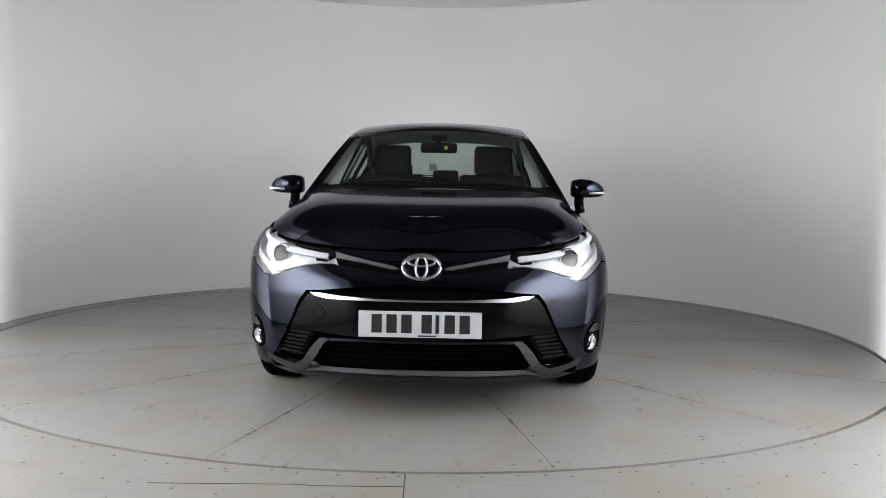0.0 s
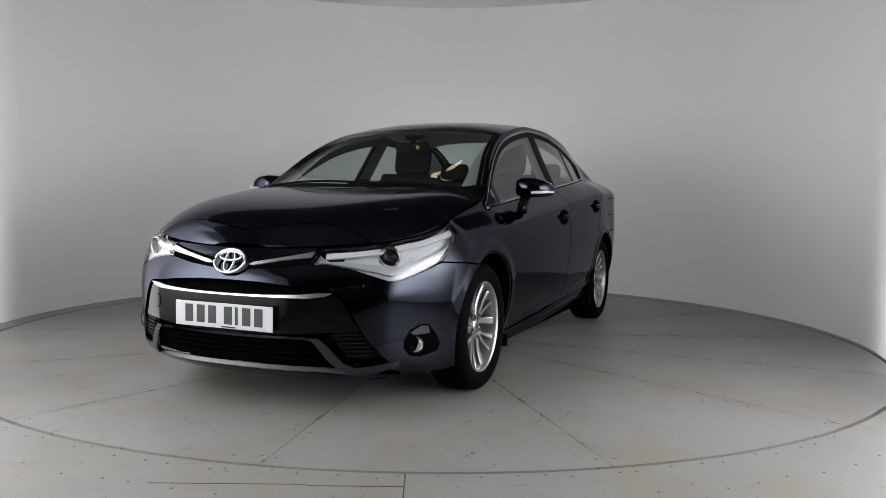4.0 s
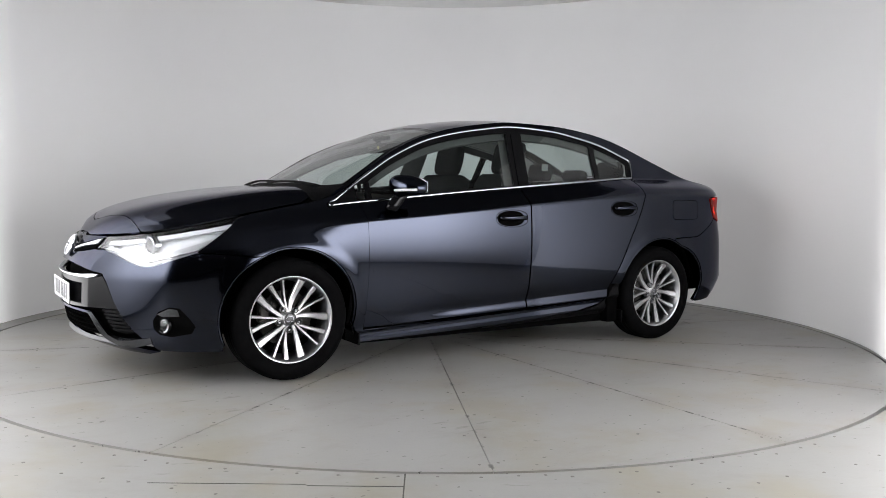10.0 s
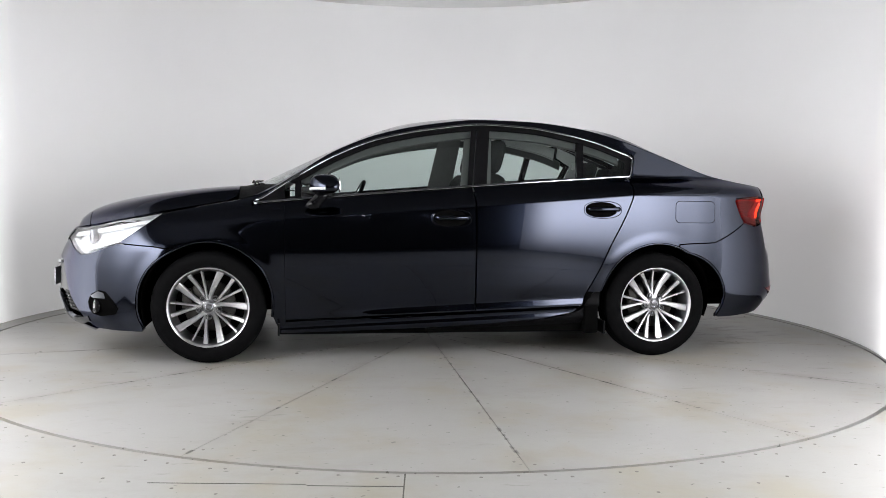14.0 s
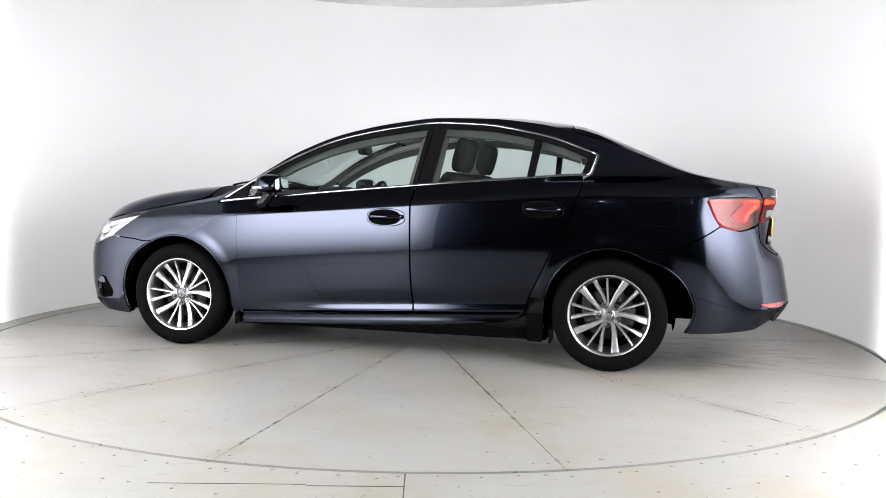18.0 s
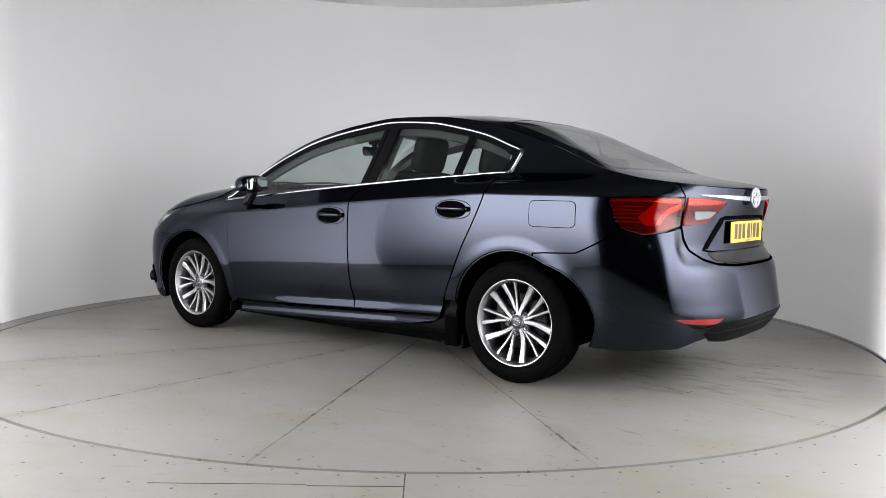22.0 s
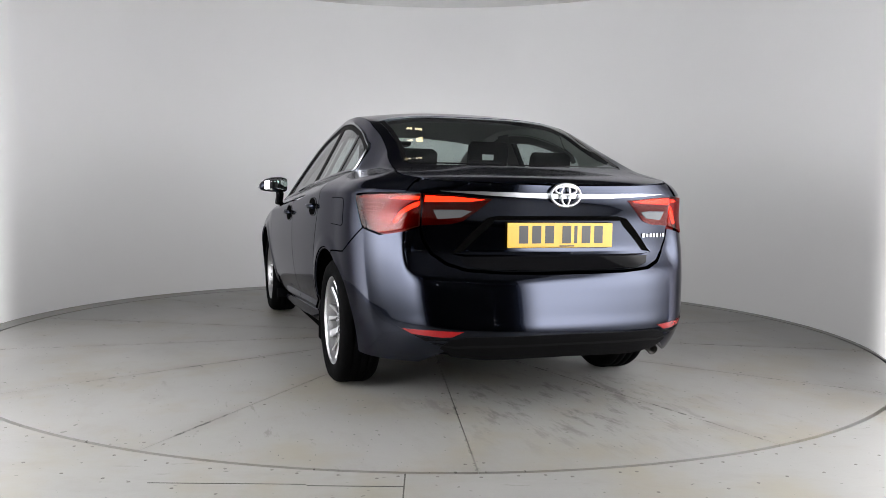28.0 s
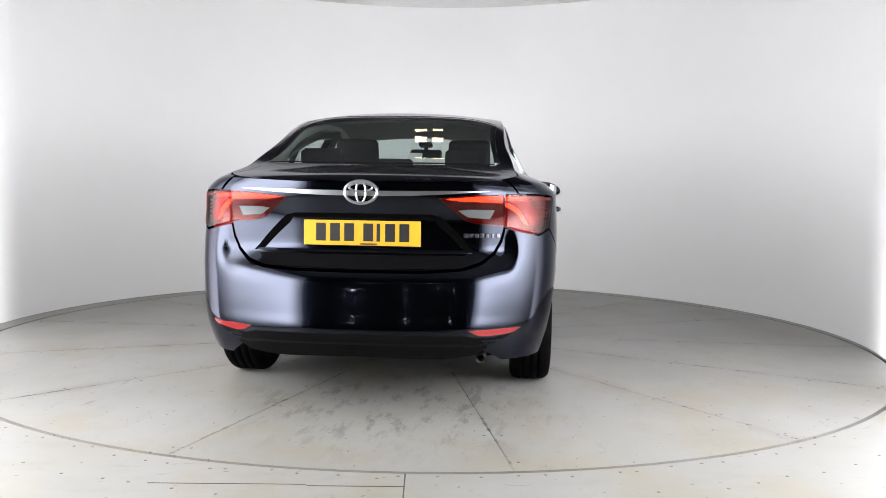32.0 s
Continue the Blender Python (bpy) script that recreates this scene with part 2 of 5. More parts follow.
def box(size, at=(0, 0, 0), bevel=0.0, segments=2, turn=None):
    bm = bmesh.new()
    bmesh.ops.create_cube(bm, size=1)
    bmesh.ops.scale(bm, vec=size, verts=bm.verts)
    if bevel:
        bmesh.ops.bevel(bm, geom=bm.edges[:], offset=bevel, segments=segments, affect="EDGES", profile=0.5)
    if turn:
        bmesh.ops.transform(bm, matrix=turn, verts=bm.verts)
    bmesh.ops.translate(bm, vec=at, verts=bm.verts)
    return bm


def lathe(profile, n=48, axis="Y"):
    """A surface of revolution from (radius, offset) pairs round the axis."""
    vs, fs = [], []
    k = len(profile)
    for i in range(n):
        a = 2 * math.pi * i / n
        for r, o in profile:
            vs.append((r * math.cos(a), o, r * math.sin(a)) if axis == "Y" else (r * math.cos(a), r * math.sin(a), o) if axis == "Z" else (o, r * math.cos(a), r * math.sin(a)))
    for i in range(n):
        j = (i + 1) % n
        for a in range(k - 1):
            fs.append((i * k + a, j * k + a, j * k + a + 1, i * k + a + 1))
    return vs, fs


def spline(points):
    """A smooth curve through (x, y) pairs: slopes limited so that it doesn't overshoot."""
    pts = sorted(points)
    xs, ys = np.array([p[0] for p in pts], float), np.array([p[1] for p in pts], float)
    h, d = np.diff(xs), np.diff(ys) / np.diff(xs)
    m = np.zeros(len(xs))
    m[0], m[-1] = d[0], d[-1]
    for i in range(1, len(xs) - 1):
        if d[i - 1] * d[i] > 0:
            w1, w2 = 2 * h[i] + h[i - 1], h[i] + 2 * h[i - 1]
            m[i] = (w1 + w2) / (w1 / d[i - 1] + w2 / d[i])

    def f(x):
        if x <= xs[0]:
            return float(ys[0] + m[0] * (x - xs[0]))
        if x >= xs[-1]:
            return float(ys[-1] + m[-1] * (x - xs[-1]))
        i = int(np.searchsorted(xs, x)) - 1
        t = (x - xs[i]) / h[i]
        return float((1 + 2 * t) * (1 - t) ** 2 * ys[i] + t * (1 - t) ** 2 * h[i] * m[i] + t * t * (3 - 2 * t) * ys[i + 1] + t * t * (t - 1) * h[i] * m[i + 1])
    return f


def tube(points, radius, sides=8, closed=False, flat=1.0):
    """A rod along points; flat squeezes it in its second direction."""
    pts = [Vector(p) for p in points]
    vs, fs = [], []
    n = len(pts)
    up = Vector((0, 0, 1))
    for i, p in enumerate(pts):
        a = pts[(i - 1) % n] if closed or i else p
        b = pts[(i + 1) % n] if closed or i < n - 1 else p
        t = (b - a).normalized()
        s = t.cross(up)
        s = s.normalized() if s.length > 1e-4 else Vector((1, 0, 0))
        w = s.cross(t).normalized()
        for k in range(sides):
            c = 2 * math.pi * k / sides
            vs.append(p + s * math.cos(c) * radius * flat + w * math.sin(c) * radius)
    for i in range(n if closed else n - 1):
        j = (i + 1) % n
        for k in range(sides):
            fs.append((i * sides + k, i * sides + (k + 1) % sides, j * sides + (k + 1) % sides, j * sides + k))
    if not closed:
        fs.append(tuple(range(sides))[::-1])
        fs.append(tuple((n - 1) * sides + k for k in range(sides)))
    return vs, fs


def smoothstep(a, b, x):
    t = min(1.0, max(0.0, (x - a) / (b - a)))
    return t * t * (3 - 2 * t)


# ---- the booth: curved white wall, floor, ceiling, light panels ----
WALL_C, WALL_R, WALL_H = Vector((-0.05, 0.12)), 3.05, 2.98
SIDE_Y, END_Y = -1.2, -5.7


def wall_outline(extra=0.0):
    a = math.asin((SIDE_Y - WALL_C.y) / WALL_R)
    pts = []
    n = 72
    for i in range(n + 1):
        t = a + (math.pi - 2 * a) * i / n
        pts.append((WALL_C.x + (WALL_R + extra) * math.cos(t), WALL_C.y + (WALL_R + extra) * math.sin(t)))
    return [(pts[0][0], END_Y)] + pts + [(pts[-1][0], END_Y)]


def curved_wall():
    inner, outer = wall_outline(), wall_outline(0.12)
    n = len(inner)
    vs = []
    for z in (0.0, WALL_H):
        vs += [(x, y, z) for x, y in inner] + [(x, y, z) for x, y in outer]
    fs = []
    for i in range(n - 1):
        fs.append((i, i + 1, 2 * n + i + 1, 2 * n + i))
        fs.append((n + i + 1, n + i, 3 * n + i, 3 * n + i + 1))
        fs.append((2 * n + i, 2 * n + i + 1, 3 * n + i + 1, 3 * n + i))
        fs.append((i + 1, i, n + i, n + i + 1))
    fs += [(0, 2 * n, 3 * n, n), (n - 1, 2 * n - 1, 4 * n - 1, 3 * n - 1)]
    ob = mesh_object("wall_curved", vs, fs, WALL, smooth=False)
    me = ob.data
    for p in me.polygons:
        p.use_smooth = abs(p.normal.z) < 0.5
    return tagged(ob, "white curved studio wall, lightly scuffed, with light added as glow", "wall", kind="structure")


curved_wall()


def ring_slab(name, pts, z0, z1, mat):
    n = len(pts)
    bm = bmesh.new()
    lo = [bm.verts.new((x, y, z0)) for x, y in pts]
    hi = [bm.verts.new((x, y, z1)) for x, y in pts]
    bm.faces.new(lo[::-1])
    bm.faces.new(hi)
    for i in range(n):
        j = (i + 1) % n
        bm.faces.new((lo[i], lo[j], hi[j], hi[i]))
    return part(name, bm, mat)


tagged(ring_slab("ceiling", wall_outline(0.12), WALL_H + 0.002, WALL_H + 0.10, CEIL), "plain dark grey ceiling above the studio wall", "ceiling", kind="structure")


def floor_ring():
    n = 128
    vs, fs = [], []
    far = 12.0
    for i in range(n):
        a = 2 * math.pi * i / n
        c, s = math.cos(a), math.sin(a)
        for r, z in ((TABLE_R + 0.021, -0.06), (TABLE_R + 0.021, -0.003), (TABLE_R + 0.023, 0.0), (4.5, 0.0), (far, 0.0)):
            vs.append((c * r, s * r, z))
    for i in range(n):
        j = (i + 1) % n
        for k in range(4):
            fs.append((i * 5 + k, j * 5 + k, j * 5 + k + 1, i * 5 + k + 1)[::-1])
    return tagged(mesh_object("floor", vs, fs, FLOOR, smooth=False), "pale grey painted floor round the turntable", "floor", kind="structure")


floor_ring()


def end_room():
    w = 4.2
    for name, size, at in (("wall_end", (2 * w, 0.15, 3.3), (0, -8.6, 1.65)), ("wall_side_1", (0.15, 2.9, 3.3), (-w, -7.15, 1.65)), ("wall_side_2", (0.15, 2.9, 3.3), (w, -7.15, 1.65)),
                           ("wall_return_1", (w - 2.9, 0.12, 3.3), (-(w + 2.9) / 2, END_Y - 0.06, 1.65)), ("wall_return_2", (w - 2.9, 0.12, 3.3), ((w + 2.9) / 2, END_Y - 0.06, 1.65))):
        tagged(part(name, box(size, at), DARK_WALL), "plain dark wall behind the camera", "wall", kind="structure")
    # unseen dark sheet over the floor, added to darken the paint's reflections
    tagged(part("floor_end_room", box((2 * w - 0.16, 2.80, 0.006), (0, -7.115, 0.003), 0.002), END_FLOOR_DARK), "unseen black sheet added on the dark end room floor", "mat", kind="structure")
    tagged(part("ceiling_dark", box((2 * w, 2.95, 0.1), (0, -7.175, 3.25)), DARK_WALL), "plain dark ceiling behind the camera", "ceiling", kind="structure")


end_room()


def light_panels():
    """Deep unseen light boxes added along both sides; their ends light the curved wall."""
    for s in (-1, 1):
        x0 = 2.66 if s > 0 else 2.70
        y0, y1 = -1.45, -5.62
        w = y0 - y1
        p = thing("light_panel", "long glowing white light box added unseen along the side wall", "light", "side light boxes")
        p.location = (s * x0, (y0 + y1) / 2, 1.385)
        part("diffuser", box((0.02, w - 0.02, 2.70), (-s * 0.13, 0, 0), 0.004), PANEL, p)
        part("casing", box((0.02, w, 2.74), (s * 0.03, 0, 0), 0.004), SILVER, p)
        for z in (1.365, -1.370):
            part("frame", box((0.16, w, 0.020), (-s * 0.05, 0, z), 0.004), DARK_WALL, p)
        part("end_diffuser", box((0.14, 0.02, 2.68), (-s * 0.055, w / 2, 0), 0.004), PANEL, p)


def coving():
    a, b = wall_outline(-0.002), wall_outline(-0.45)
    n = len(a)
    vs = [(x, y, WALL_H - 0.03) for x, y in a[1:-1]] + [(x, y, WALL_H - 0.002) for x, y in b[1:-1]]
    m = n - 2
    fs = [(i, i + 1, m + i + 1, m + i) for i in range(m - 1)]
    tagged(mesh_object("trim", vs, fs, COVE), "white coving along the top of the curved wall", "trim", kind="structure")


coving()
light_panels()


WARM = material("warm_lamp_glass", (0.8, 0.7, 0.5), 0.4, emit=(1.0, 0.82, 0.5), glow=7.0)
COLD = material("small_bright_lamp", (0.8, 0.8, 0.8), 0.4, emit=(1.0, 1.0, 1.0), glow=45.0)


def small_lamps():
    for x in (-0.142, 0.004):
        p = thing("downlight", "small square warm ceiling downlight, lit", "light", "ceiling downlights")
        p.location = (x, 0.30, WALL_H - 0.03)
        part("glass", box((0.094, 0.056, 0.012), (0, 0, -0.002), 0.002), WARM, p)
        for a, b in (((0.120, 0.012, 0.03), (0, 0.036, 0.013)), ((0.120, 0.012, 0.03), (0, -0.036, 0.013)), ((0.012, 0.060, 0.03), (0.054, 0, 0.013)), ((0.012, 0.060, 0.03), (-0.054, 0, 0.013))):
            part("frame", box(a, b, 0.002), SILVER, p)
    for x, y, z in ((-1.5, -7.2, 2.6), (-0.8, -7.2, 2.75), (0.5, -7.2, 2.7), (1.3, -7.2, 2.6), (-0.5, -7.6, 1.9), (0.9, -7.6, 2.05), (1.9, -7.4, 1.7), (-1.9, -7.4, 1.8)):
        p = thing("spot_lamp", "small bright round lamp in the dark end room", "light", "small lamps in the end room")
        p.location = (x, y, z)
        vs, fs = lathe([(0.0005, 0.012), (0.022, 0.010), (0.03, 0.0)], 16, "Y")
        mesh_object("lens", vs, fs, COLD, p)
        vs, fs = lathe([(0.034, 0.008), (0.036, -0.05), (0.02, -0.08), (0.0005, -0.085)], 16, "Y")
        mesh_object("body", vs, fs, DARK_WALL, p)
        part("stem", box((0.012, 0.012, 3.2 - z), (0, -0.05, (3.2 - z) / 2)), DARK_WALL, p)


small_lamps()

# ---- the turntable ----
turntable = thing("turntable", "round pale painted turntable floor flush with the ground", "turntable")


def sector_panels():
    n = 14
    step = 2 * math.pi / n
    gap = 0.0013
    for k in range(n):
        a0 = radians(12.0) + k * step
        vs, fs = [], []
        m = 10
        for ring, z in ((TABLE_R, 0.0), (TABLE_R, -0.03)):
            for i in range(m + 1):
                g = gap / ring
                a = a0 + g + (step - 2 * g) * i / m
                vs.append((ring * math.cos(a), ring * math.sin(a), z))
        am = a0 + step / 2
        for z in (0.0, -0.03):
            vs.append((0.012 * math.cos(am), 0.012 * math.sin(am), z))
        t = 2 * (m + 1)
        for i in range(m):
            fs.append((t, i, i + 1))
            fs.append((i, m + 1 + i, m + 2 + i, i + 1))
        fs.append((t, t + 1, m + 1, 0))
        fs.append((m, 2 * m + 1, t + 1, t))
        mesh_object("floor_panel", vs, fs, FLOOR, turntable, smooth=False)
    vs, fs = lathe([(0.001, -0.034), (TABLE_R - 0.002, -0.034), (TABLE_R - 0.002, -0.06)], 96, "Z")
    mesh_object("base_plate", vs, fs, VOID, turntable)


sector_panels()

def disc(r, h, n=8):
    vs = [(r * math.cos(2 * math.pi * i / n), r * math.sin(2 * math.pi * i / n), 0) for i in range(n)]
    vs += [(0.75 * x, 0.75 * y, h) for x, y, _ in vs]
    fs = [tuple(range(n, 2 * n))] + [(i, (i + 1) % n, n + (i + 1) % n, n + i) for i in range(n)]
    me = bpy.data.meshes.new("screw")
    me.from_pydata(vs, [], fs)
    return me


def screws():
    me = disc(0.007, 0.0012)
    me.materials.append(SCREW)
    rng = random.Random(4)
    step = 2 * math.pi / 14
    for k in range(14):
        for r in (0.9, 1.35, 1.75, 2.15, 2.5, 2.85):
            for s in (-1, 1):
                if rng.random() < 0.25:
                    continue
                a = radians(12.0) + k * step + s * 0.035 / r
                ob = new("screw", me)
                ob.parent = turntable
                ob.location = ((r + rng.uniform(-0.02, 0.02)) * math.cos(a), (r + rng.uniform(-0.02, 0.02)) * math.sin(a), 0.0002)
    floor = bpy.data.objects["floor"]
    for r, n in ((TABLE_R + 0.06, 150), (TABLE_R + 0.30, 120)):
        for i in range(n):
            a = 2 * math.pi * (i + rng.uniform(-0.3, 0.3)) / n
            if abs(a - math.pi * 1.5) > 0.62:
                continue
            ob = new("screw", me)
            ob.parent = floor
            ob.location = ((r + rng.uniform(-0.02, 0.03)) * math.cos(a), (r + rng.uniform(-0.02, 0.03)) * math.sin(a), 0.0004)
    for size, at in (((0.005, 0.9, 0.002), (-0.073, -TABLE_R - 0.475, 0.0006)), ((0.33, 0.004, 0.002), (-0.240, -TABLE_R - 0.153, 0.0006)), ((0.54, 0.0025, 0.002), (-0.68, -TABLE_R - 0.140, 0.0006))):
        ob = part("floor_joint", box(size, at), JOINT, floor)


screws()


# ---- the car: its outer skin as one surface S(u, z) and a top T(x, e) ----
# x forward, y to its left, z up; u runs round the body in metres from the middle of the nose to the middle of the tail
FRONT_X, REAR_X, FRONT_U, REAR_U = 1.55, -1.55, 1.25, 4.35
END_U = 5.60
half_width = spline([(1.55, 0.893), (1.0, 0.903), (0.3, 0.905), (-0.6, 0.905), (-1.1, 0.903), (-1.55, 0.885)])
belt = spline([(2.2, 0.73), (1.64, 0.835), (1.35, 0.885), (1.09, 0.923), (0.57, 0.974), (-0.22, 1.043), (-0.88, 1.094), (-1.21, 1.115), (-1.6, 1.115), (-2.3, 1.10)])
# steps of the lower door and the sill, by the height over a crease that rises towards the tail
sill_step = spline([(-0.20, 0.045), (-0.165, 0.012), (-0.135, -0.013), (-0.125, -0.012), (-0.085, 0.004), (-0.075, 0.006), (-0.062, -0.009), (-0.055, -0.010), (-0.006, 0.0095), (0.0, 0.011), (0.006, 0.0105), (0.03, 0.0065), (0.06, 0.0025), (0.10, 0.0), (0.2, 0.0)])
upper_inset = spline([(0.955, 0.0585), (0.962, 0.064), (1.0, 0.099), (1.04, 0.137), (1.1, 0.170), (1.2, 0.222), (1.3, 0.273), (1.4, 0.324), (1.5, 0.376)])

crease_inset = spline([(0.90, 0.0080), (0.92, 0.0097), (0.932, 0.0142), (0.945, 0.0245), (0.96, 0.0405), (1.0, 0.0885), (1.04, 0.137)])


def inset(v, x):
    if v > 0.70:
        soft = upper_inset(v) if v > 0.955 else 0.9 * (v - 0.70) ** 2
        k = smoothstep(1.5, 0.95, x)
        sharp = upper_inset(v) if v >= 1.04 else crease_inset(v) if v > 0.92 else 0.20 * (v - 0.70) ** 2
        return soft + (sharp - soft) * k
    plain = (0.38 - 0.26 * smoothstep(1.1, 1.5, x) - 0.08 * smoothstep(-1.1, -1.5, x)) * (v - 0.70) ** 2
    if v >= 0.50:
        return plain
    d = v - (0.334 - 0.048 * x)
    k = smoothstep(1.15, 0.95, x) * smoothstep(-1.15, -0.98, x)
    rear = smoothstep(0.85, 0.25, x)
    k *= rear + (1 - rear) * smoothstep(-0.05, -0.07, d)
    return plain + sill_step(d) * k
nose_x = spline([(0.16, 2.16), (0.2, 2.25), (0.26, 2.315), (0.4, 2.335), (0.54, 2.33), (0.62, 2.305), (0.68, 2.272), (0.745, 2.225), (0.8, 2.16), (0.87, 2.05)])
tail_x = spline([(0.2, -2.24), (0.3, -2.340), (0.35, -2.372), (0.385, -2.389), (0.41, -2.389), (0.47, -2.378), (0.55, -2.364), (0.62, -2.350), (0.655, -2.334), (0.69, -2.30), (0.76, -2.262), (0.88, -2.265), (0.98, -2.29), (1.05, -2.295), (1.12, -2.25)])
corner_x = spline([(0.2, -2.24), (0.3, -2.340), (0.35, -2.372), (0.385, -2.389), (0.41, -2.389), (0.47, -2.378), (0.55, -2.364), (0.62, -2.351), (0.70, -2.335), (0.78, -2.312), (0.85, -2.288), (0.90, -2.275), (0.98, -2.29), (1.05, -2.295), (1.12, -2.25)])
top_edge = spline([(2.3, 0.735), (2.2, 0.75), (2.1, 0.765), (1.9, 0.805), (1.64, 0.858), (1.35, 0.914), (1.12, 0.960), (0.98, 1.022), (0.847, 1.107), (0.624, 1.245), (0.341, 1.358), (-0.023, 1.432), (-0.278, 1.458), (-0.587, 1.452), (-0.9, 1.418), (-1.24, 1.332), (-1.5, 1.237), (-1.78, 1.130), (-2.0, 1.085), (-2.2, 1.06), (-2.32, 1.045)])
middle_z = spline([(2.3, 0.72), (2.225, 0.755), (2.15, 0.835), (2.0, 0.903), (1.68, 0.971), (1.33, 1.015), (1.16, 1.030), (1.08, 1.055), (0.9, 1.14), (0.6, 1.28), (0.3, 1.408), (0.1, 1.459), (-0.25, 1.492), (-0.7, 1.484), (-1.1, 1.432), (-1.5, 1.272), (-1.78, 1.150), (-1.9, 1.122), (-2.1, 1.094), (-2.25, 1.068), (-2.32, 1.04)])


ARCH_R = 0.368
ARCHES = {1: (1.35, 0.34), -1: (-1.345, 0.342)}


def flare(x, z):
    """The skin swells a little towards the wheel arches."""
    d = min(math.hypot(x - cx, z - cz) for cx, cz in ARCHES.values())
    return (0.008 if x > 0 else 0.006) * (1 - smoothstep(ARCH_R + 0.012, ARCH_R + 0.075, d)) * smoothstep(0.16, 0.34, z)


def level(x, z):
    """Height in the section's own scale, in which the window line lies at 1.04 all along."""
    return z - (belt(min(FRONT_X, max(REAR_X, x))) - 1.04) * smoothstep(0.42, 0.97, z)


def height(x, v):
    lo, hi = v - 0.3, v + 0.3
    for _ in range(22):
        mid = (lo + hi) / 2
        if level(x, mid) < v:
            lo = mid
        else:
            hi = mid
    return (lo + hi) / 2


def side_y(x, z):
    v = level(x, z)
    tuck = 0.07 * smoothstep(-0.5, -1.6, x) * smoothstep(0.97, 1.05, v) * (1 - 0.3 * smoothstep(1.2, 1.4, v))
    return half_width(x) - inset(v, x) - tuck


def side_x(u):
    u = abs(u)
    if u > END_U:
        u = 2 * END_U - u
    return FRONT_X - (u - FRONT_U)


def S(u, z):
    s = 1 if u >= 0 else -1
    u = abs(u)
    if u > END_U:
        s, u = -s, 2 * END_U - u
    if u < FRONT_U:
        a = math.pi / 2 * u / FRONT_U
        w, n = side_y(FRONT_X, z), 2.25
        p = Vector((FRONT_X + (nose_x(z) - FRONT_X) * max(0, math.cos(a)) ** (2 / n), w * math.sin(a) ** (2 / n), z))
    elif u <= REAR_U:
        x = FRONT_X - (u - FRONT_U)
        p = Vector((x, side_y(x, z), z))
    else:
        a = math.pi / 2 * min(1, (u - REAR_U) / (END_U - REAR_U))
        w, n = side_y(REAR_X, z), 2.8
        c = max(0, math.cos(a)) ** (2 / n)
        out = smoothstep(0.70, 0.80, c)
        p = Vector((REAR_X + (tail_x(z) + (corner_x(z) - tail_x(z)) * out - REAR_X) * math.sin(a) ** (2 / n), w * c, z))
    if 1.0 < u < 4.6:
        p.y += flare(p.x, z)
    if s < 0:
        p.y = -p.y
    return p


def ux(x):
    return FRONT_U + FRONT_X - x


def uf(y, z):
    return FRONT_U * 2 / math.pi * math.asin(min(1, y / side_y(FRONT_X, z)) ** (2.25 / 2))


def ur(y, z):
    return REAR_U + (END_U - REAR_U) * 2 / math.pi * math.acos(min(1, y / side_y(REAR_X, z)) ** (2.8 / 2))


def top_z(u):
    """Height of the upper edge of the skin at u."""
    z = 0.9
    for _ in range(12):
        z = 0.5 * z + 0.5 * top_edge(S(u, z).x)
    return z


EDGE = [S(u, top_z(u)) for u in np.linspace(0, END_U, 281)]
edge_y = lambda x: float(np.interp(-x, [-p.x for p in EDGE], [p.y for p in EDGE]))
edge_z = lambda x: float(np.interp(-x, [-p.x for p in EDGE], [p.z for p in EDGE]))


def T(x, e):
    ye, ze, zc = edge_y(x), edge_z(x), middle_z(x)
    zc = max(zc, ze + 0.001)
    return Vector((x, e * ye, zc - (zc - ze) * abs(e) ** (2.3 + 5.2 * smoothstep(1.0, 1.25, x) - 2.8 * smoothstep(1.4, 2.0, x) + 3.2 * smoothstep(-0.95, -1.2, x) * smoothstep(-2.0, -1.8, x))))


def inset_polygon(poly, d):
    n = len(poly)
    area = sum(poly[i][0] * poly[(i + 1) % n][1] - poly[(i + 1) % n][0] * poly[i][1] for i in range(n))
    s = 1 if area > 0 else -1
    out = []
    for i in range(n):
        p, a, b = Vector(poly[i]), Vector(poly[i - 1]), Vector(poly[(i + 1) % n])
        e1, e2 = (p - a).normalized(), (b - p).normalized()
        n1, n2 = Vector((-e1.y, e1.x)) * s, Vector((-e2.y, e2.x)) * s
        m = n1 + n2
        if m.length < 0.3:
            m = n1
        m.normalize()
        out.append(tuple(p + m * (d / max(0.4, m.dot(n1)))))
    return out


def clip_half(poly, axis, value, keep):
    out = []
    for i in range(len(poly)):
        a, b = poly[i - 1], poly[i]
        da, db = (a[axis] - value) * keep, (b[axis] - value) * keep
        if (da >= 0) != (db >= 0):
            t = da / (da - db)
            out.append((a[0] + (b[0] - a[0]) * t, a[1] + (b[1] - a[1]) * t))
        if db >= 0:
            out.append(b)
    return out


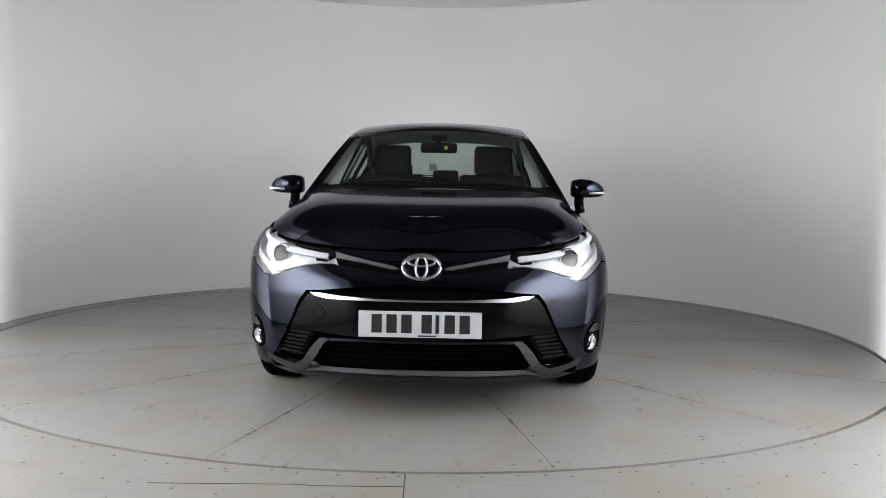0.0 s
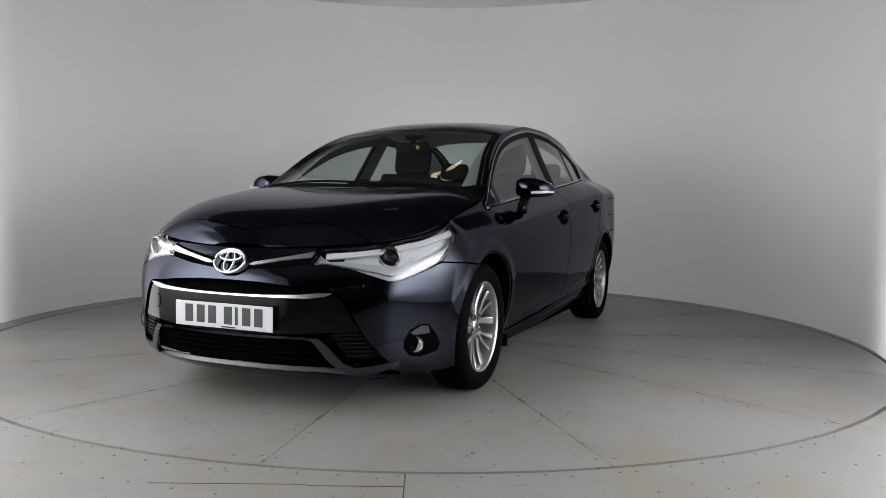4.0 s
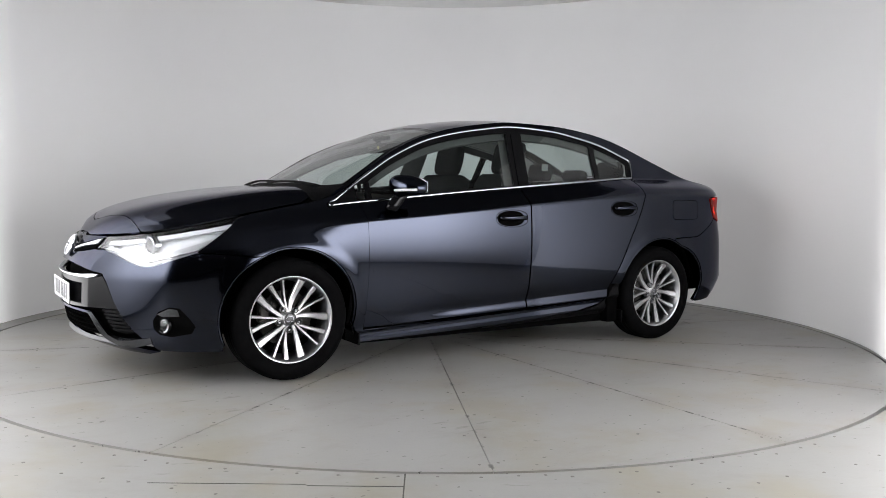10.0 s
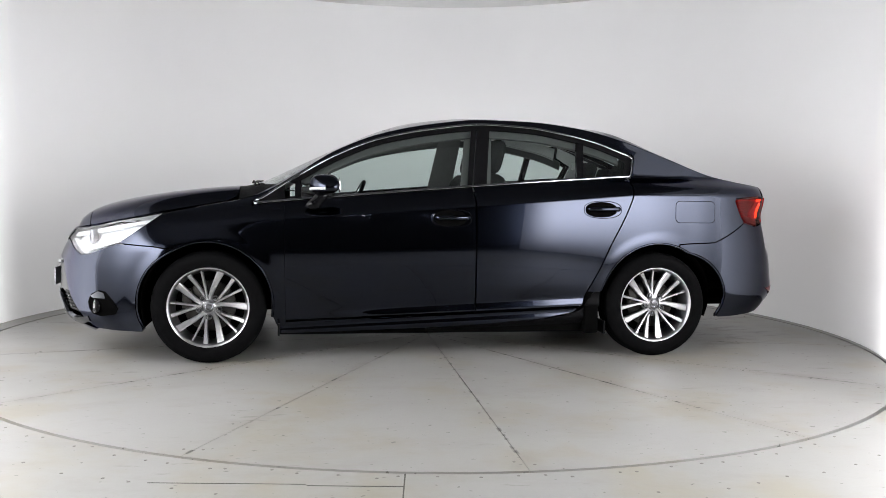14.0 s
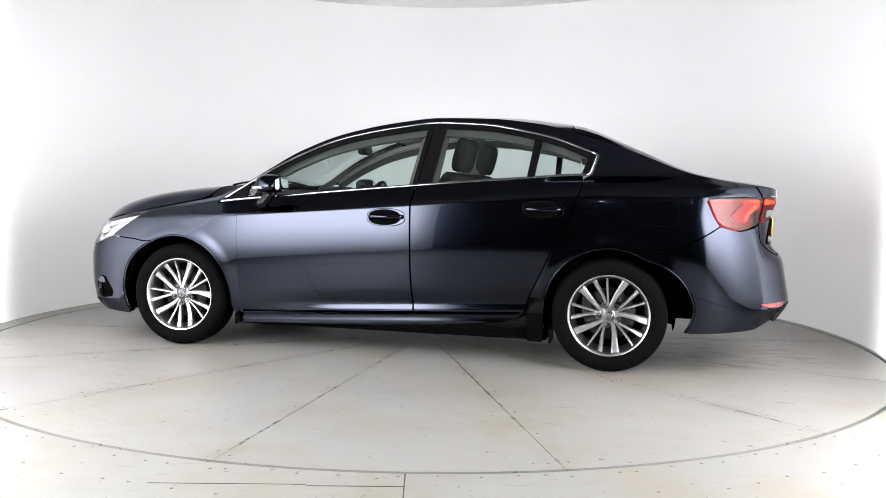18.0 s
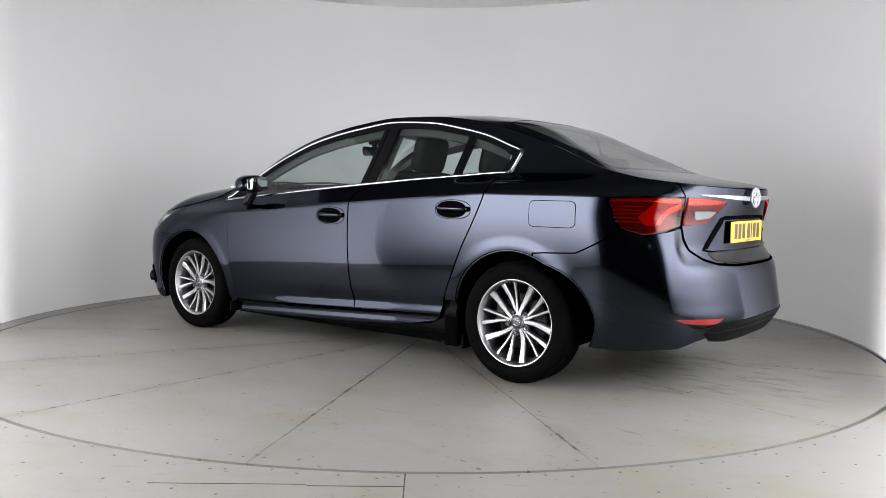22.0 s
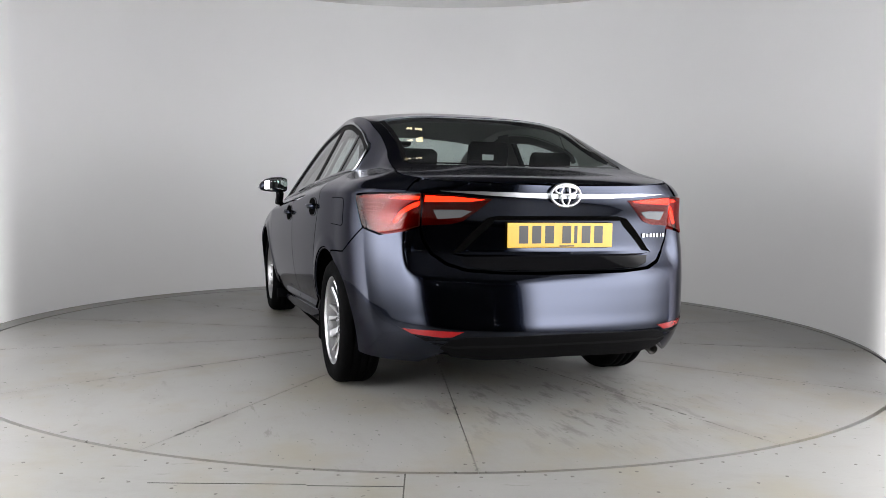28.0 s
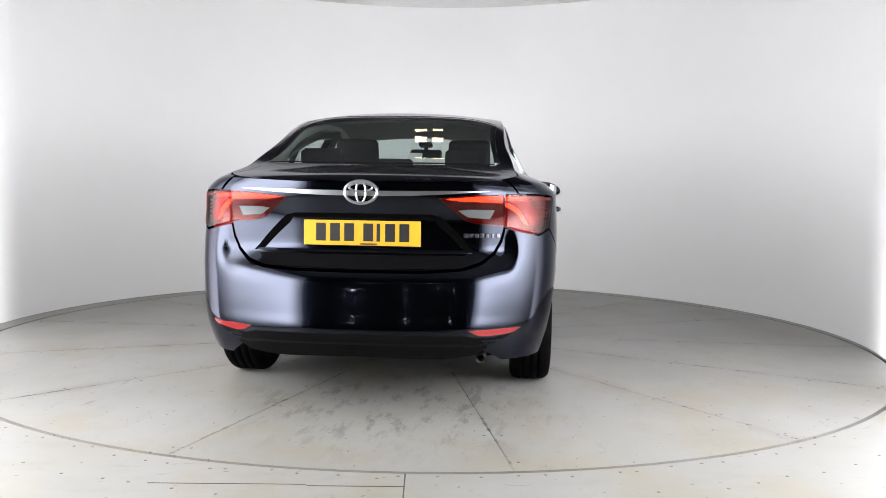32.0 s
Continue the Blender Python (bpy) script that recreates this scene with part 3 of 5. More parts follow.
def skin(name, poly, mat, parent, label="", surface=S, du=0.04, dz=0.02, gap=0.0030, lift=0.0, flange=0.022, mirror=1):
    """A body panel: the polygon in (u, z), cut out of the surface, with its edges turned in."""
    poly = inset_polygon(poly, gap) if gap else poly
    poly = [(u, level(side_x(u), z)) for u, z in poly]

    def at(u, v, d):
        z = height(side_x(u), v)
        p = surface(u, z)
        if not d:
            return (p.x, p.y * mirror, p.z)
        h = 0.004
        n = (surface(u + h, z) - surface(u - h, z)).cross(surface(u, z + h) - surface(u, z - h))
        if n.length > 1e-12:
            n.normalize()
        if n.dot(p - Vector((p.x * 0.75, 0, 0.55))) < 0:
            n = -n
        p = p + n * d
        return (p.x, p.y * mirror, p.z)
    keys, vs, fs, ps = {}, [], [], []

    def vert(u, z):
        k = (round(u, 5), round(z, 5))
        if k not in keys:
            keys[k] = len(vs)
            vs.append(at(u, z, lift))
            ps.append((u, z))
        return keys[k]
    u0, u1 = min(p[0] for p in poly), max(p[0] for p in poly)
    for i in range(math.floor(u0 / du), math.ceil(u1 / du)):
        strip = clip_half(clip_half(poly, 0, i * du, 1), 0, (i + 1) * du, -1)
        if len(strip) < 3:
            continue
        z0, z1 = min(p[1] for p in strip), max(p[1] for p in strip)
        for j in range(math.floor(z0 / dz), math.ceil(z1 / dz)):
            cell = clip_half(clip_half(strip, 1, j * dz, 1), 1, (j + 1) * dz, -1)
            ids = []
            for q in cell:
                k = vert(*q)
                if not ids or ids[-1] != k:
                    ids.append(k)
            if len(ids) > 1 and ids[0] == ids[-1]:
                ids.pop()
            if len(set(ids)) == len(ids) and len(ids) >= 3:
                fs.append(tuple(ids))
    # face winding outwards
    if fs:
        f = max(fs, key=len)
        a, b, c = (Vector(vs[k]) for k in f[:3])
        n = (b - a).cross(c - a)
        mid = (a + b + c) / 3
        if n.dot(mid - Vector((mid.x * 0.75, 0, 0.55))) < 0:
            fs = [g[::-1] for g in fs]
    if flange:
        count = {}
        for f in fs:
            for i in range(len(f)):
                e = (f[i], f[(i + 1) % len(f)])
                count[e] = 1
        lip = {}

        def pair(k):
            if k not in lip:
                lip[k] = len(vs)
                vs.append(vs[k])
                vs.append(at(*ps[k], lift - flange))
            return lip[k]
        for a, b in [e for e in count if (e[1], e[0]) not in count]:
            i, j = pair(a), pair(b)
            fs.append((j, i, i + 1, j + 1))
    return mesh_object(name, vs, fs, mat, parent, label)


def arc(cx, cz, r, a0, a1, n=18):
    return [(cx + r * math.cos(radians(a0 + (a1 - a0) * i / n)), cz + r * math.sin(radians(a0 + (a1 - a0) * i / n))) for i in range(n + 1)]


def along(f, a, b, n=16):
    return [f(a + (b - a) * i / n) for i in range(n + 1)]


car = thing("saloon_car", "dark blue metallic four-door saloon car parked on a turntable", "car")


window_top = spline([(1.092, 0.926), (0.847, 1.084), (0.624, 1.212), (0.341, 1.324), (-0.023, 1.396), (-0.278, 1.424), (-0.587, 1.409), (-0.776, 1.378), (-1.003, 1.326), (-1.15, 1.272), (-1.242, 1.235)])
rear_door_edge = spline([(0.30, -0.865), (0.387, -0.888), (0.45, -0.915), (0.563, -0.97), (0.7, -1.03), (0.81, -1.087), (0.9, -1.13), (1.0, -1.168), (1.06, -1.18), (1.12, -1.185)])


def F(y, z):
    return (uf(y, z), z)


def R(y, z):
    return (ur(y, z), z)


def both(points, middle=0.0):
    """A whole panel from the left half's outline, which begins and ends on the car's middle."""
    return points + [(2 * middle - u, z) for u, z in points[::-1] if abs(u - middle) > 1e-6]


def P(pts):
    return [(ux(x), z) for x, z in pts]


MOUTH = [(0.0, 0.604), (0.16, 0.601), (0.30, 0.590), (0.42, 0.575), (0.505, 0.567), (0.535, 0.53), (0.575, 0.44), (0.615, 0.36), (0.66, 0.285), (0.70, 0.228)]
LAMP_LOW = [(0.372, 0.690), (0.44, 0.690), (0.53, 0.675), (0.61, 0.648), (0.69, 0.618), (0.735, 0.622)]


def lamp_outline():
    top = [(u, top_z(u) - 0.006) for u in np.linspace(uf(0.395, 0.742), FRONT_U, 10)]
    tail = [(ux(1.655), 0.842), (ux(1.635), 0.843), (ux(1.70), 0.79), (ux(1.78), 0.735), (ux(1.85), 0.692)]
    return [F(y, z) for y, z in LAMP_LOW] + [tail[4], tail[3], tail[2], tail[1], tail[0]] + top[::-1]


def front_end():
    half = [(0.0, 0.700)] + [F(y, z) for y, z in ((0.12, 0.700), (0.372, 0.688))] + [F(y, z - 0.002) for y, z in LAMP_LOW] + [(ux(1.85), 0.6875), (ux(1.635), 0.6735), (ux(1.565), 0.6615)]
    half += P(arc(*ARCHES[1], ARCH_R, 62.2, -20, 16)) + [(ux(1.71), 0.185), (uf(0.78, 0.19), 0.185), F(0.70, 0.19)] + [F(y, z) for y, z in MOUTH[::-1]]
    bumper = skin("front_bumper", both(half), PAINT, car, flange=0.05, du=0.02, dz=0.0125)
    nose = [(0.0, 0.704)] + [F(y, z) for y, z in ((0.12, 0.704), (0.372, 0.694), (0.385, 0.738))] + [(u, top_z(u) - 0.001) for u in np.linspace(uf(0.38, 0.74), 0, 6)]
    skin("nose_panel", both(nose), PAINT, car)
    # slim upper grille with its chrome bars
    slot = [(0.0, 0.694)] + [F(y, z) for y, z in ((0.10, 0.694), (0.365, 0.690), (0.375, 0.722), (0.10, 0.700))] + [(0.0, 0.702)]
    skin("upper_grille", both(slot), BLACK_GLOSS, bumper, lift=0.003, gap=0)
    for s in (1, -1):
        bar = [F(y, z) for y, z in ((0.095, 0.672), (0.12, 0.682), (0.38, 0.732), (0.372, 0.708), (0.24, 0.690), (0.12, 0.668))]
        skin("upper_grille_recess", [F(y, z) for y, z in ((0.09, 0.655), (0.10, 0.695), (0.385, 0.742), (0.368, 0.687), (0.24, 0.668))], VOID, bumper, lift=0.004, gap=0, mirror=s)
        skin("chrome_bar", bar, SATIN, bumper, "bright chrome bar beside the badge", lift=0.011, gap=0, mirror=s)
    # the wide mouth: dark back, gloss panel, chrome arc, vents, lit-toned frame, lower grille
    skin("mouth_back", both([(0.0, 0.615)] + [F(y + 0.01, z) for y, z in MOUTH[1:]] + [F(0.60, 0.195), (0.0, 0.195)]), VOID, bumper, lift=-0.05, gap=0, flange=0)
    panel = [(0.0, 0.540), F(0.36, 0.546), F(0.50, 0.556), F(0.53, 0.52), F(0.565, 0.45), F(0.595, 0.395), F(0.47, 0.393), (0.0, 0.372)]
    skin("gloss_panel", both(panel), BLACK_GLOSS, bumper, lift=-0.008, gap=0)
    chrome = [(0.0, 0.548), F(0.2, 0.550), F(0.36, 0.556), F(0.44, 0.564), F(0.485, 0.564), F(0.46, 0.550), F(0.40, 0.541), F(0.2, 0.5405), (0.0, 0.540)]
    skin("chrome_arc", both(chrome), SATIN, bumper, "bright chrome strip over the number plate", lift=0.006, gap=0)
    for s in (1, -1):
        vent = [F(0.475, 0.392), F(0.60, 0.392), F(0.665, 0.275), F(0.60, 0.262), F(0.54, 0.27)]
        skin("vent_back", vent, BLACK_MATT, bumper, lift=-0.03, gap=0, flange=0, mirror=s)
        for k in range(6):
            z = 0.282 + 0.019 * k
            y0, y1 = 0.545 - 0.010 * k, 0.655 - 0.010 * k
            skin("vent_slat", [F(y0, z), F(y1, z), F(y1 - 0.004, z + 0.009), F(y0 - 0.003, z + 0.009)], LOUVRE, bumper, lift=-0.015, gap=0, flange=0.012, mirror=s)
        leg = [F(0.395, 0.368), F(0.435, 0.370), F(0.475, 0.33), F(0.52, 0.262), F(0.565, 0.235), F(0.64, 0.245), F(0.715, 0.262), F(0.71, 0.232), F(0.62, 0.205), F(0.55, 0.196), F(0.515, 0.206), F(0.46, 0.28), F(0.42, 0.345)]
        skin("frame_leg", leg, LIT_PAINT_GREY, bumper, "body-coloured frame of the lower grille, its lit tone in the colour", lift=0.004, gap=0, mirror=s)
        # fog lamp in its dark pocket
        pocket = [F(y, z) for y, z in ((0.735, 0.350), (0.755, 0.395), (0.785, 0.418), (0.808, 0.412), (0.824, 0.360), (0.830, 0.318), (0.820, 0.285), (0.775, 0.268), (0.745, 0.280), (0.733, 0.310))]
        skin("fog_pocket", pocket, VOID, bumper, lift=0.002, gap=0, flange=0.004, mirror=s)
        skin("fog_fin", [F(0.752, 0.384), F(0.785, 0.413), F(0.803, 0.406), F(0.806, 0.374), F(0.765, 0.372)], LIT_PAINT_GREY, bumper, lift=0.007, gap=0, flange=0.008, mirror=s)
        fog = new("fog_lamp")
        fog.parent = bumper
        c = S(*F(0.763, 0.327))
        fog.matrix_local = Matrix.Translation((c.x - 0.012, c.y * s, c.z)) @ pose(0, 0, 0, 0, 0, 30 * s)
        vs, fs = lathe([(0.040, 0.0), (0.041, 0.018), (0.038, 0.021), (0.035, 0.012)], 28, "X")
        mesh_object("bezel", vs, fs, BLACK_GLOSS, fog)
        vs, fs = lathe([(0.0005, 0.002), (0.026, 0.004), (0.036, 0.012)], 28, "X")
        mesh_object("reflector", vs, fs, LAMP_GREY, fog)
        vs, fs = lathe([(0.0005, 0.026), (0.018, 0.0245), (0.03, 0.020), (0.037, 0.014)], 28, "X")
        mesh_object("lens", vs, fs, LENS, fog)
    top = [(0.0, 0.374), F(0.3, 0.374), F(0.43, 0.371), F(0.42, 0.358), F(0.3, 0.362), (0.0, 0.362)]
    skin("frame_top", both(top), PAINT, bumper, "thin painted line under the plate", lift=-0.002, gap=0)
    for k in range(5):
        z = 0.238 + 0.025 * k
        y = 0.50 - 0.03 * k
        skin("grille_bar", both([(0.0, z + 0.008), F(y, z + 0.008), F(y, z), (0.0, z)]), VOID, bumper, lift=-0.018, gap=0, flange=0.02)
    lip = [(0.0, 0.222), F(0.45, 0.217), F(0.53, 0.205), F(0.62, 0.205), F(0.70, 0.186), F(0.62, 0.165), (0.0, 0.168)]
    skin("front_lip", both(lip), PAINT, bumper, lift=0.002, gap=0)
    skin("lip_edge", both([(0.0, 0.2255), F(0.45, 0.2205), F(0.52, 0.2085), F(0.52, 0.204), F(0.45, 0.2165), (0.0, 0.2215)]), ALLOY_DARK, bumper, lift=0.006, gap=0)
    # tow-eye cover on the car's right
    ring = [(uf(0.45, 0.48) + 0.03 * math.cos(2 * math.pi * k / 20), 0.478 + 0.033 * math.sin(2 * math.pi * k / 20)) for k in range(20)]
    skin("tow_cover_gap", ring, VOID, bumper, lift=-0.0065, gap=0, flange=0, mirror=-1, dz=0.01, du=0.02)
    skin("tow_cover", ring, BLACK_GLOSS, bumper, lift=-0.0055, gap=0.0018, flange=0.003, mirror=-1, dz=0.01, du=0.02)
    plate("number_plate", (2.338, 0, 0.447), 0, PLATE_WHITE, "white front number plate with dark bars")
    badge((2.272, 0, 0.678), 0, 1.18, -26)
    # radar dome behind the badge
    vs, fs = lathe([(0.0005, 0.018), (0.06, 0.016), (0.086, 0.004), (0.09, -0.02)], 36, "X")
    dome = mesh_object("badge_base", [(x + 2.252, y, z * 0.72 + 0.676) for x, y, z in vs], fs, BLACK_GLOSS, bumper)
    for s in (1, -1):
        headlamp(s)


def headlamp(s):
    lamp = new("headlamp")
    lamp.parent = car
    lamp["label"] = "large swept headlamp with projector lens and bright housing"
    out = lamp_outline()
    skin("housing", out, LAMP_WHITE, lamp, lift=-0.045, gap=-0.004, flange=0, mirror=s)
    skin("lens", out, LENS, lamp, lift=0.0005, gap=0.002, flange=0.02, mirror=s)
    # dark inner tray along the lower edge, light guide under the upper edge
    skin("inner_trim", [F(0.40, 0.70), F(0.52, 0.686), F(0.62, 0.662), F(0.70, 0.638), (ux(1.85), 0.702), (ux(1.72), 0.782), (ux(1.80), 0.752), F(0.74, 0.680), F(0.62, 0.690), F(0.50, 0.705)], LAMP_GREY, lamp, lift=-0.02, gap=0, flange=0.02, mirror=s)
    guide = [(u, top_z(u) - 0.020) for u in np.linspace(uf(0.42, 0.745), FRONT_U - 0.02, 8)]
    skin("light_guide", guide + [(u, z - 0.022) for u, z in guide[::-1]], LAMP_WHITE, lamp, "clear light guide strip", lift=-0.016, gap=0, flange=0.012, mirror=s)
    for y, z, r in ((0.660, 0.712, 0.042),):
        c = S(*F(y, z))
        pr = new("projector")
        pr.parent = lamp
        pr.matrix_local = Matrix.Translation((c.x - 0.05, (c.y - 0.012) * s, c.z)) @ pose(0, 0, 0, 0, 0, 20 * s)
        vs, fs = lathe([(r * 1.15, -0.02), (r * 1.18, 0.020), (r * 1.02, 0.026), (r * 0.95, 0.012)], 28, "X")
        mesh_object("bezel", vs, fs, CHROME, pr)
        vs, fs = lathe([(0.0005, 0.034), (r * 0.4, 0.031), (r * 0.75, 0.022), (r * 0.96, 0.008)], 28, "X")
        mesh_object("glass", vs, fs, BLACK_GLOSS if r > 0.04 else LAMP_WHITE, pr)


def plate(name, at, turn, mat, label):
    p = part(name, box((0.006, 0.52, 0.111), (0, 0, 0), 0.0025), mat, car, label)
    p.matrix_local = Matrix.Translation(at) @ pose(0, 0, 0, 0, 0, turn)
    # the characters as plain bars
    for y in (0.200, 0.137, 0.085, 0.040, -0.045, -0.108, -0.171):
        w = 0.016 if y == 0.085 else 0.044
        part("bar", box((0.0012, w, 0.079), (0.0034, y - 0.012, 0.003), 0.0004), INK, p)
    part("bar", box((0.0012, 0.075, 0.006), (0.0034, 0.03, -0.048), 0.0003), INK, p)
    return p


def badge(at, turn, size, lean=0):
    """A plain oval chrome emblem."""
    b = new("badge")
    b.parent = car
    b["label"] = "oval chrome emblem"
    b.matrix_local = Matrix.Translation(at) @ pose(0, 0, 0, 0, 0, turn) @ pose(0, 0, 0, 0, lean, 0)
    a, c = 0.068 * size, 0.047 * size
    for name, ra, rc, dz, w in (("ring", a, c, 0, 0.0062), ("upright_oval", a * 0.30, c * 0.92, 0, 0.0048), ("cross_oval", a * 0.72, c * 0.36, c * 0.42, 0.0048)):
        pts = [(0.020, ra * math.cos(2 * math.pi * k / 40), dz + rc * math.sin(2 * math.pi * k / 40)) for k in range(40)]
        vs, fs = tube(pts, w * size, 8, True)
        mesh_object(name, vs, fs, SATIN, b)
    return b


def foot(x):
    """Lower edge of the doors."""
    return 0.281 - 0.042 * x


def side_panels(m):
    fx, fz = ARCHES[1]
    rx, rz = ARCHES[-1]
    wing = [(1.848, 0.6885), (1.635, 0.6745), (1.565, 0.6625)] + arc(fx, fz, ARCH_R, 61.8, 192, 24) + [(0.965, 0.2), (0.914, 0.2), (0.914, 0.30), (0.920, 0.6), (0.924, 0.9)]
    wing += [(0.926, belt(0.926) - 0.004), (1.0, belt(1.0) - 0.004), (1.108, 0.910), (1.112, 0.930)] + [(x, window_top(x) + 0.012) for x in (1.05, 1.0, 0.95, 0.90, 0.85, 0.80)]
    wing += along(lambda x: (x, top_edge(x) - 0.001), 0.80, 1.62, 18) + [(1.64, 0.848)]
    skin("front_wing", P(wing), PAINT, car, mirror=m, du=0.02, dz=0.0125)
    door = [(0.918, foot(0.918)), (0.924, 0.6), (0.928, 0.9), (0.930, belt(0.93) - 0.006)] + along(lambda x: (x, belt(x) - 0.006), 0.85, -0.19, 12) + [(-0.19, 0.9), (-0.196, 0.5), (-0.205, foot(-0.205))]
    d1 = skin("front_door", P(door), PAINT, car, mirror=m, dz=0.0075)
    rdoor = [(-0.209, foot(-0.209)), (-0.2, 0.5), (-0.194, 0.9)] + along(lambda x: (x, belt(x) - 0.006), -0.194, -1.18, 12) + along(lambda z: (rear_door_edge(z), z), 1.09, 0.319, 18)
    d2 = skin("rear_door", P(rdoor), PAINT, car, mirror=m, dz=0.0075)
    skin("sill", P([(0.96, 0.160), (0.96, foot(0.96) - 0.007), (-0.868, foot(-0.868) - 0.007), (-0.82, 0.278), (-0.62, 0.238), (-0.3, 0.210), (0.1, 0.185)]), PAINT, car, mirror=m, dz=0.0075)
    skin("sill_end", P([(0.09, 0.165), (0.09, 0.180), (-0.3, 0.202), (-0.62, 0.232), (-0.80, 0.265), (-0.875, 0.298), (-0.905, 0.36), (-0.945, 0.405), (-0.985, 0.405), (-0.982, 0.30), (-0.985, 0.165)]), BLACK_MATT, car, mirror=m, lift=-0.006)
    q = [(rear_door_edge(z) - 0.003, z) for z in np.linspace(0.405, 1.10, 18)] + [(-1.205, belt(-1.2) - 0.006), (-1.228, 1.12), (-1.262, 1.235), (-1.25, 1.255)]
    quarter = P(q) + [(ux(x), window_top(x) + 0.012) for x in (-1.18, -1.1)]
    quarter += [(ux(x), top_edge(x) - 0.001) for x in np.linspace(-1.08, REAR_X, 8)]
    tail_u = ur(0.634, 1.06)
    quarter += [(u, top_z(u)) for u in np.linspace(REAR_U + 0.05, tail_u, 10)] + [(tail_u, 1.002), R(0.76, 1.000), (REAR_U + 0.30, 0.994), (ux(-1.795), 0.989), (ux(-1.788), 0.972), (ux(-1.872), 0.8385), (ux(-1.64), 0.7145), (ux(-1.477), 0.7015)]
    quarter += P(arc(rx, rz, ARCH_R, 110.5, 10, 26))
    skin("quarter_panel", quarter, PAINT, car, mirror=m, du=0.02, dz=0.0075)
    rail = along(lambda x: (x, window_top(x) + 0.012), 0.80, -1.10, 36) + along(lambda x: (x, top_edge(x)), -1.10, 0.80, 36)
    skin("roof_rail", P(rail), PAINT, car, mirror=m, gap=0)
    # arch lips
    for (cx, cz), a0, a1 in ((ARCHES[1], -20, 192), (ARCHES[-1], 10, 196)):
        pts = [S(ux(x), z) for x, z in arc(cx, cz, ARCH_R - 0.004, a0, a1, 40)]
        vs, fs = tube([(p.x, (p.y - 0.010) * m, p.z) for p in pts], 0.007, 8)
        mesh_object("arch_lip", vs, fs, PAINT, car)
        # wheel house
        vs, fs = [], []
        ring = arc(cx, cz, ARCH_R + 0.004, a0, a1, 28)
        for x, z in ring:
            p = S(ux(x), z)
            vs += [(x, (p.y - 0.02) * m, z), (x, 0.50 * m, z)]
        for i in range(len(ring) - 1):
            fs.append((2 * i, 2 * i + 1, 2 * i + 3, 2 * i + 2))
        fs.append(tuple(2 * i + 1 for i in range(len(ring))))
        mesh_object("wheel_house", vs, fs, VOID, car, smooth=False)
    # windows
    def glass_top(x):
        return window_top(x) - 0.030
    fg = [(0.835, belt(0.835) + 0.006), (-0.165, belt(-0.165) + 0.006), (-0.19, 1.25), (-0.215, glass_top(-0.21))] + along(lambda x: (x, glass_top(x)), -0.19, 0.835, 18)
    w1 = skin("front_side_window", P(fg), GLASS, d1, mirror=m, lift=-0.006, gap=0, flange=0)
    rg = [(-0.275, belt(-0.275) + 0.006), (-0.855, belt(-0.855) + 0.006), (-0.885, glass_top(-0.885))] + along(lambda x: (x, glass_top(x)), -0.85, -0.325, 12) + [(-0.315, 1.35)]
    skin("rear_side_window", P(rg), GLASS, d2, mirror=m, lift=-0.006, gap=0, flange=0)
    qg = [(-0.895, belt(-0.895) + 0.006), (-1.195, belt(-1.195) + 0.006), (-1.228, 1.222)] + along(lambda x: (x, glass_top(x)), -1.20, -0.925, 8)
    skin("quarter_window", P(qg), GLASS, d2, mirror=m, lift=-0.006, gap=0, flange=0)
    skin("window_divider", P([(-0.853, belt(-0.85) + 0.004), (-0.897, belt(-0.9) + 0.004), (-0.927, glass_top(-0.927) + 0.004), (-0.883, glass_top(-0.883) + 0.004)]), BLACK_GLOSS, d2, mirror=m, lift=-0.003, gap=0)
    skin("pillar_cover", P([(-0.160, belt(-0.16)), (-0.192, belt(-0.192)), (-0.246, glass_top(-0.246) + 0.004), (-0.212, glass_top(-0.212) + 0.004)]), BLACK_MATT, d1, mirror=m, lift=-0.003, gap=0.001)
    skin("pillar_cover", P([(-0.198, belt(-0.198)), (-0.28, belt(-0.28)), (-0.33, glass_top(-0.33) + 0.004), (-0.252, glass_top(-0.252) + 0.004)]), BLACK_MATT, d2, mirror=m, lift=-0.003, gap=0.001)
    skin("mirror_triangle", P([(1.085, 0.930), (0.925, belt(0.925) + 0.004), (0.925, window_top(0.925) - 0.004)]), BLACK_MATT, d1, mirror=m, lift=-0.003, gap=0)
    skin("corner_window", P([(0.915, belt(0.915) + 0.004), (0.862, belt(0.862) + 0.004), (0.862, glass_top(0.862)), (0.915, glass_top(0.915))]), GLASS, d1, mirror=m, lift=-0.006, gap=0, flange=0)
    skin("window_divider", P([(0.866, belt(0.86) + 0.004), (0.832, belt(0.83) + 0.004), (0.832, glass_top(0.832) + 0.003), (0.866, glass_top(0.866) + 0.003)]), BLACK_GLOSS, d1, mirror=m, lift=-0.003, gap=0)
    seal = along(lambda x: (x, window_top(x)), 0.90, -1.17, 36) + along(lambda x: (x, window_top(x) - 0.032), -1.17, 0.86, 36)
    skin("window_seal", P(seal), BLACK_MATT, car, mirror=m, lift=-0.004, gap=0, flange=0.006)
    skin("window_seal", P([(-1.165, belt(-1.165) + 0.004), (-1.212, belt(-1.21) + 0.004), (-1.245, 1.232), (-1.17, 1.262), (-1.15, 1.235), (-1.20, 1.21)]), BLACK_MATT, car, mirror=m, lift=-0.004, gap=0, flange=0.006)
    # chrome round the windows
    lower = along(lambda x: (x, belt(x)), 1.07, -1.20, 50)
    upper = along(lambda x: (x, window_top(x) + 0.004), -1.17, 1.06, 70)
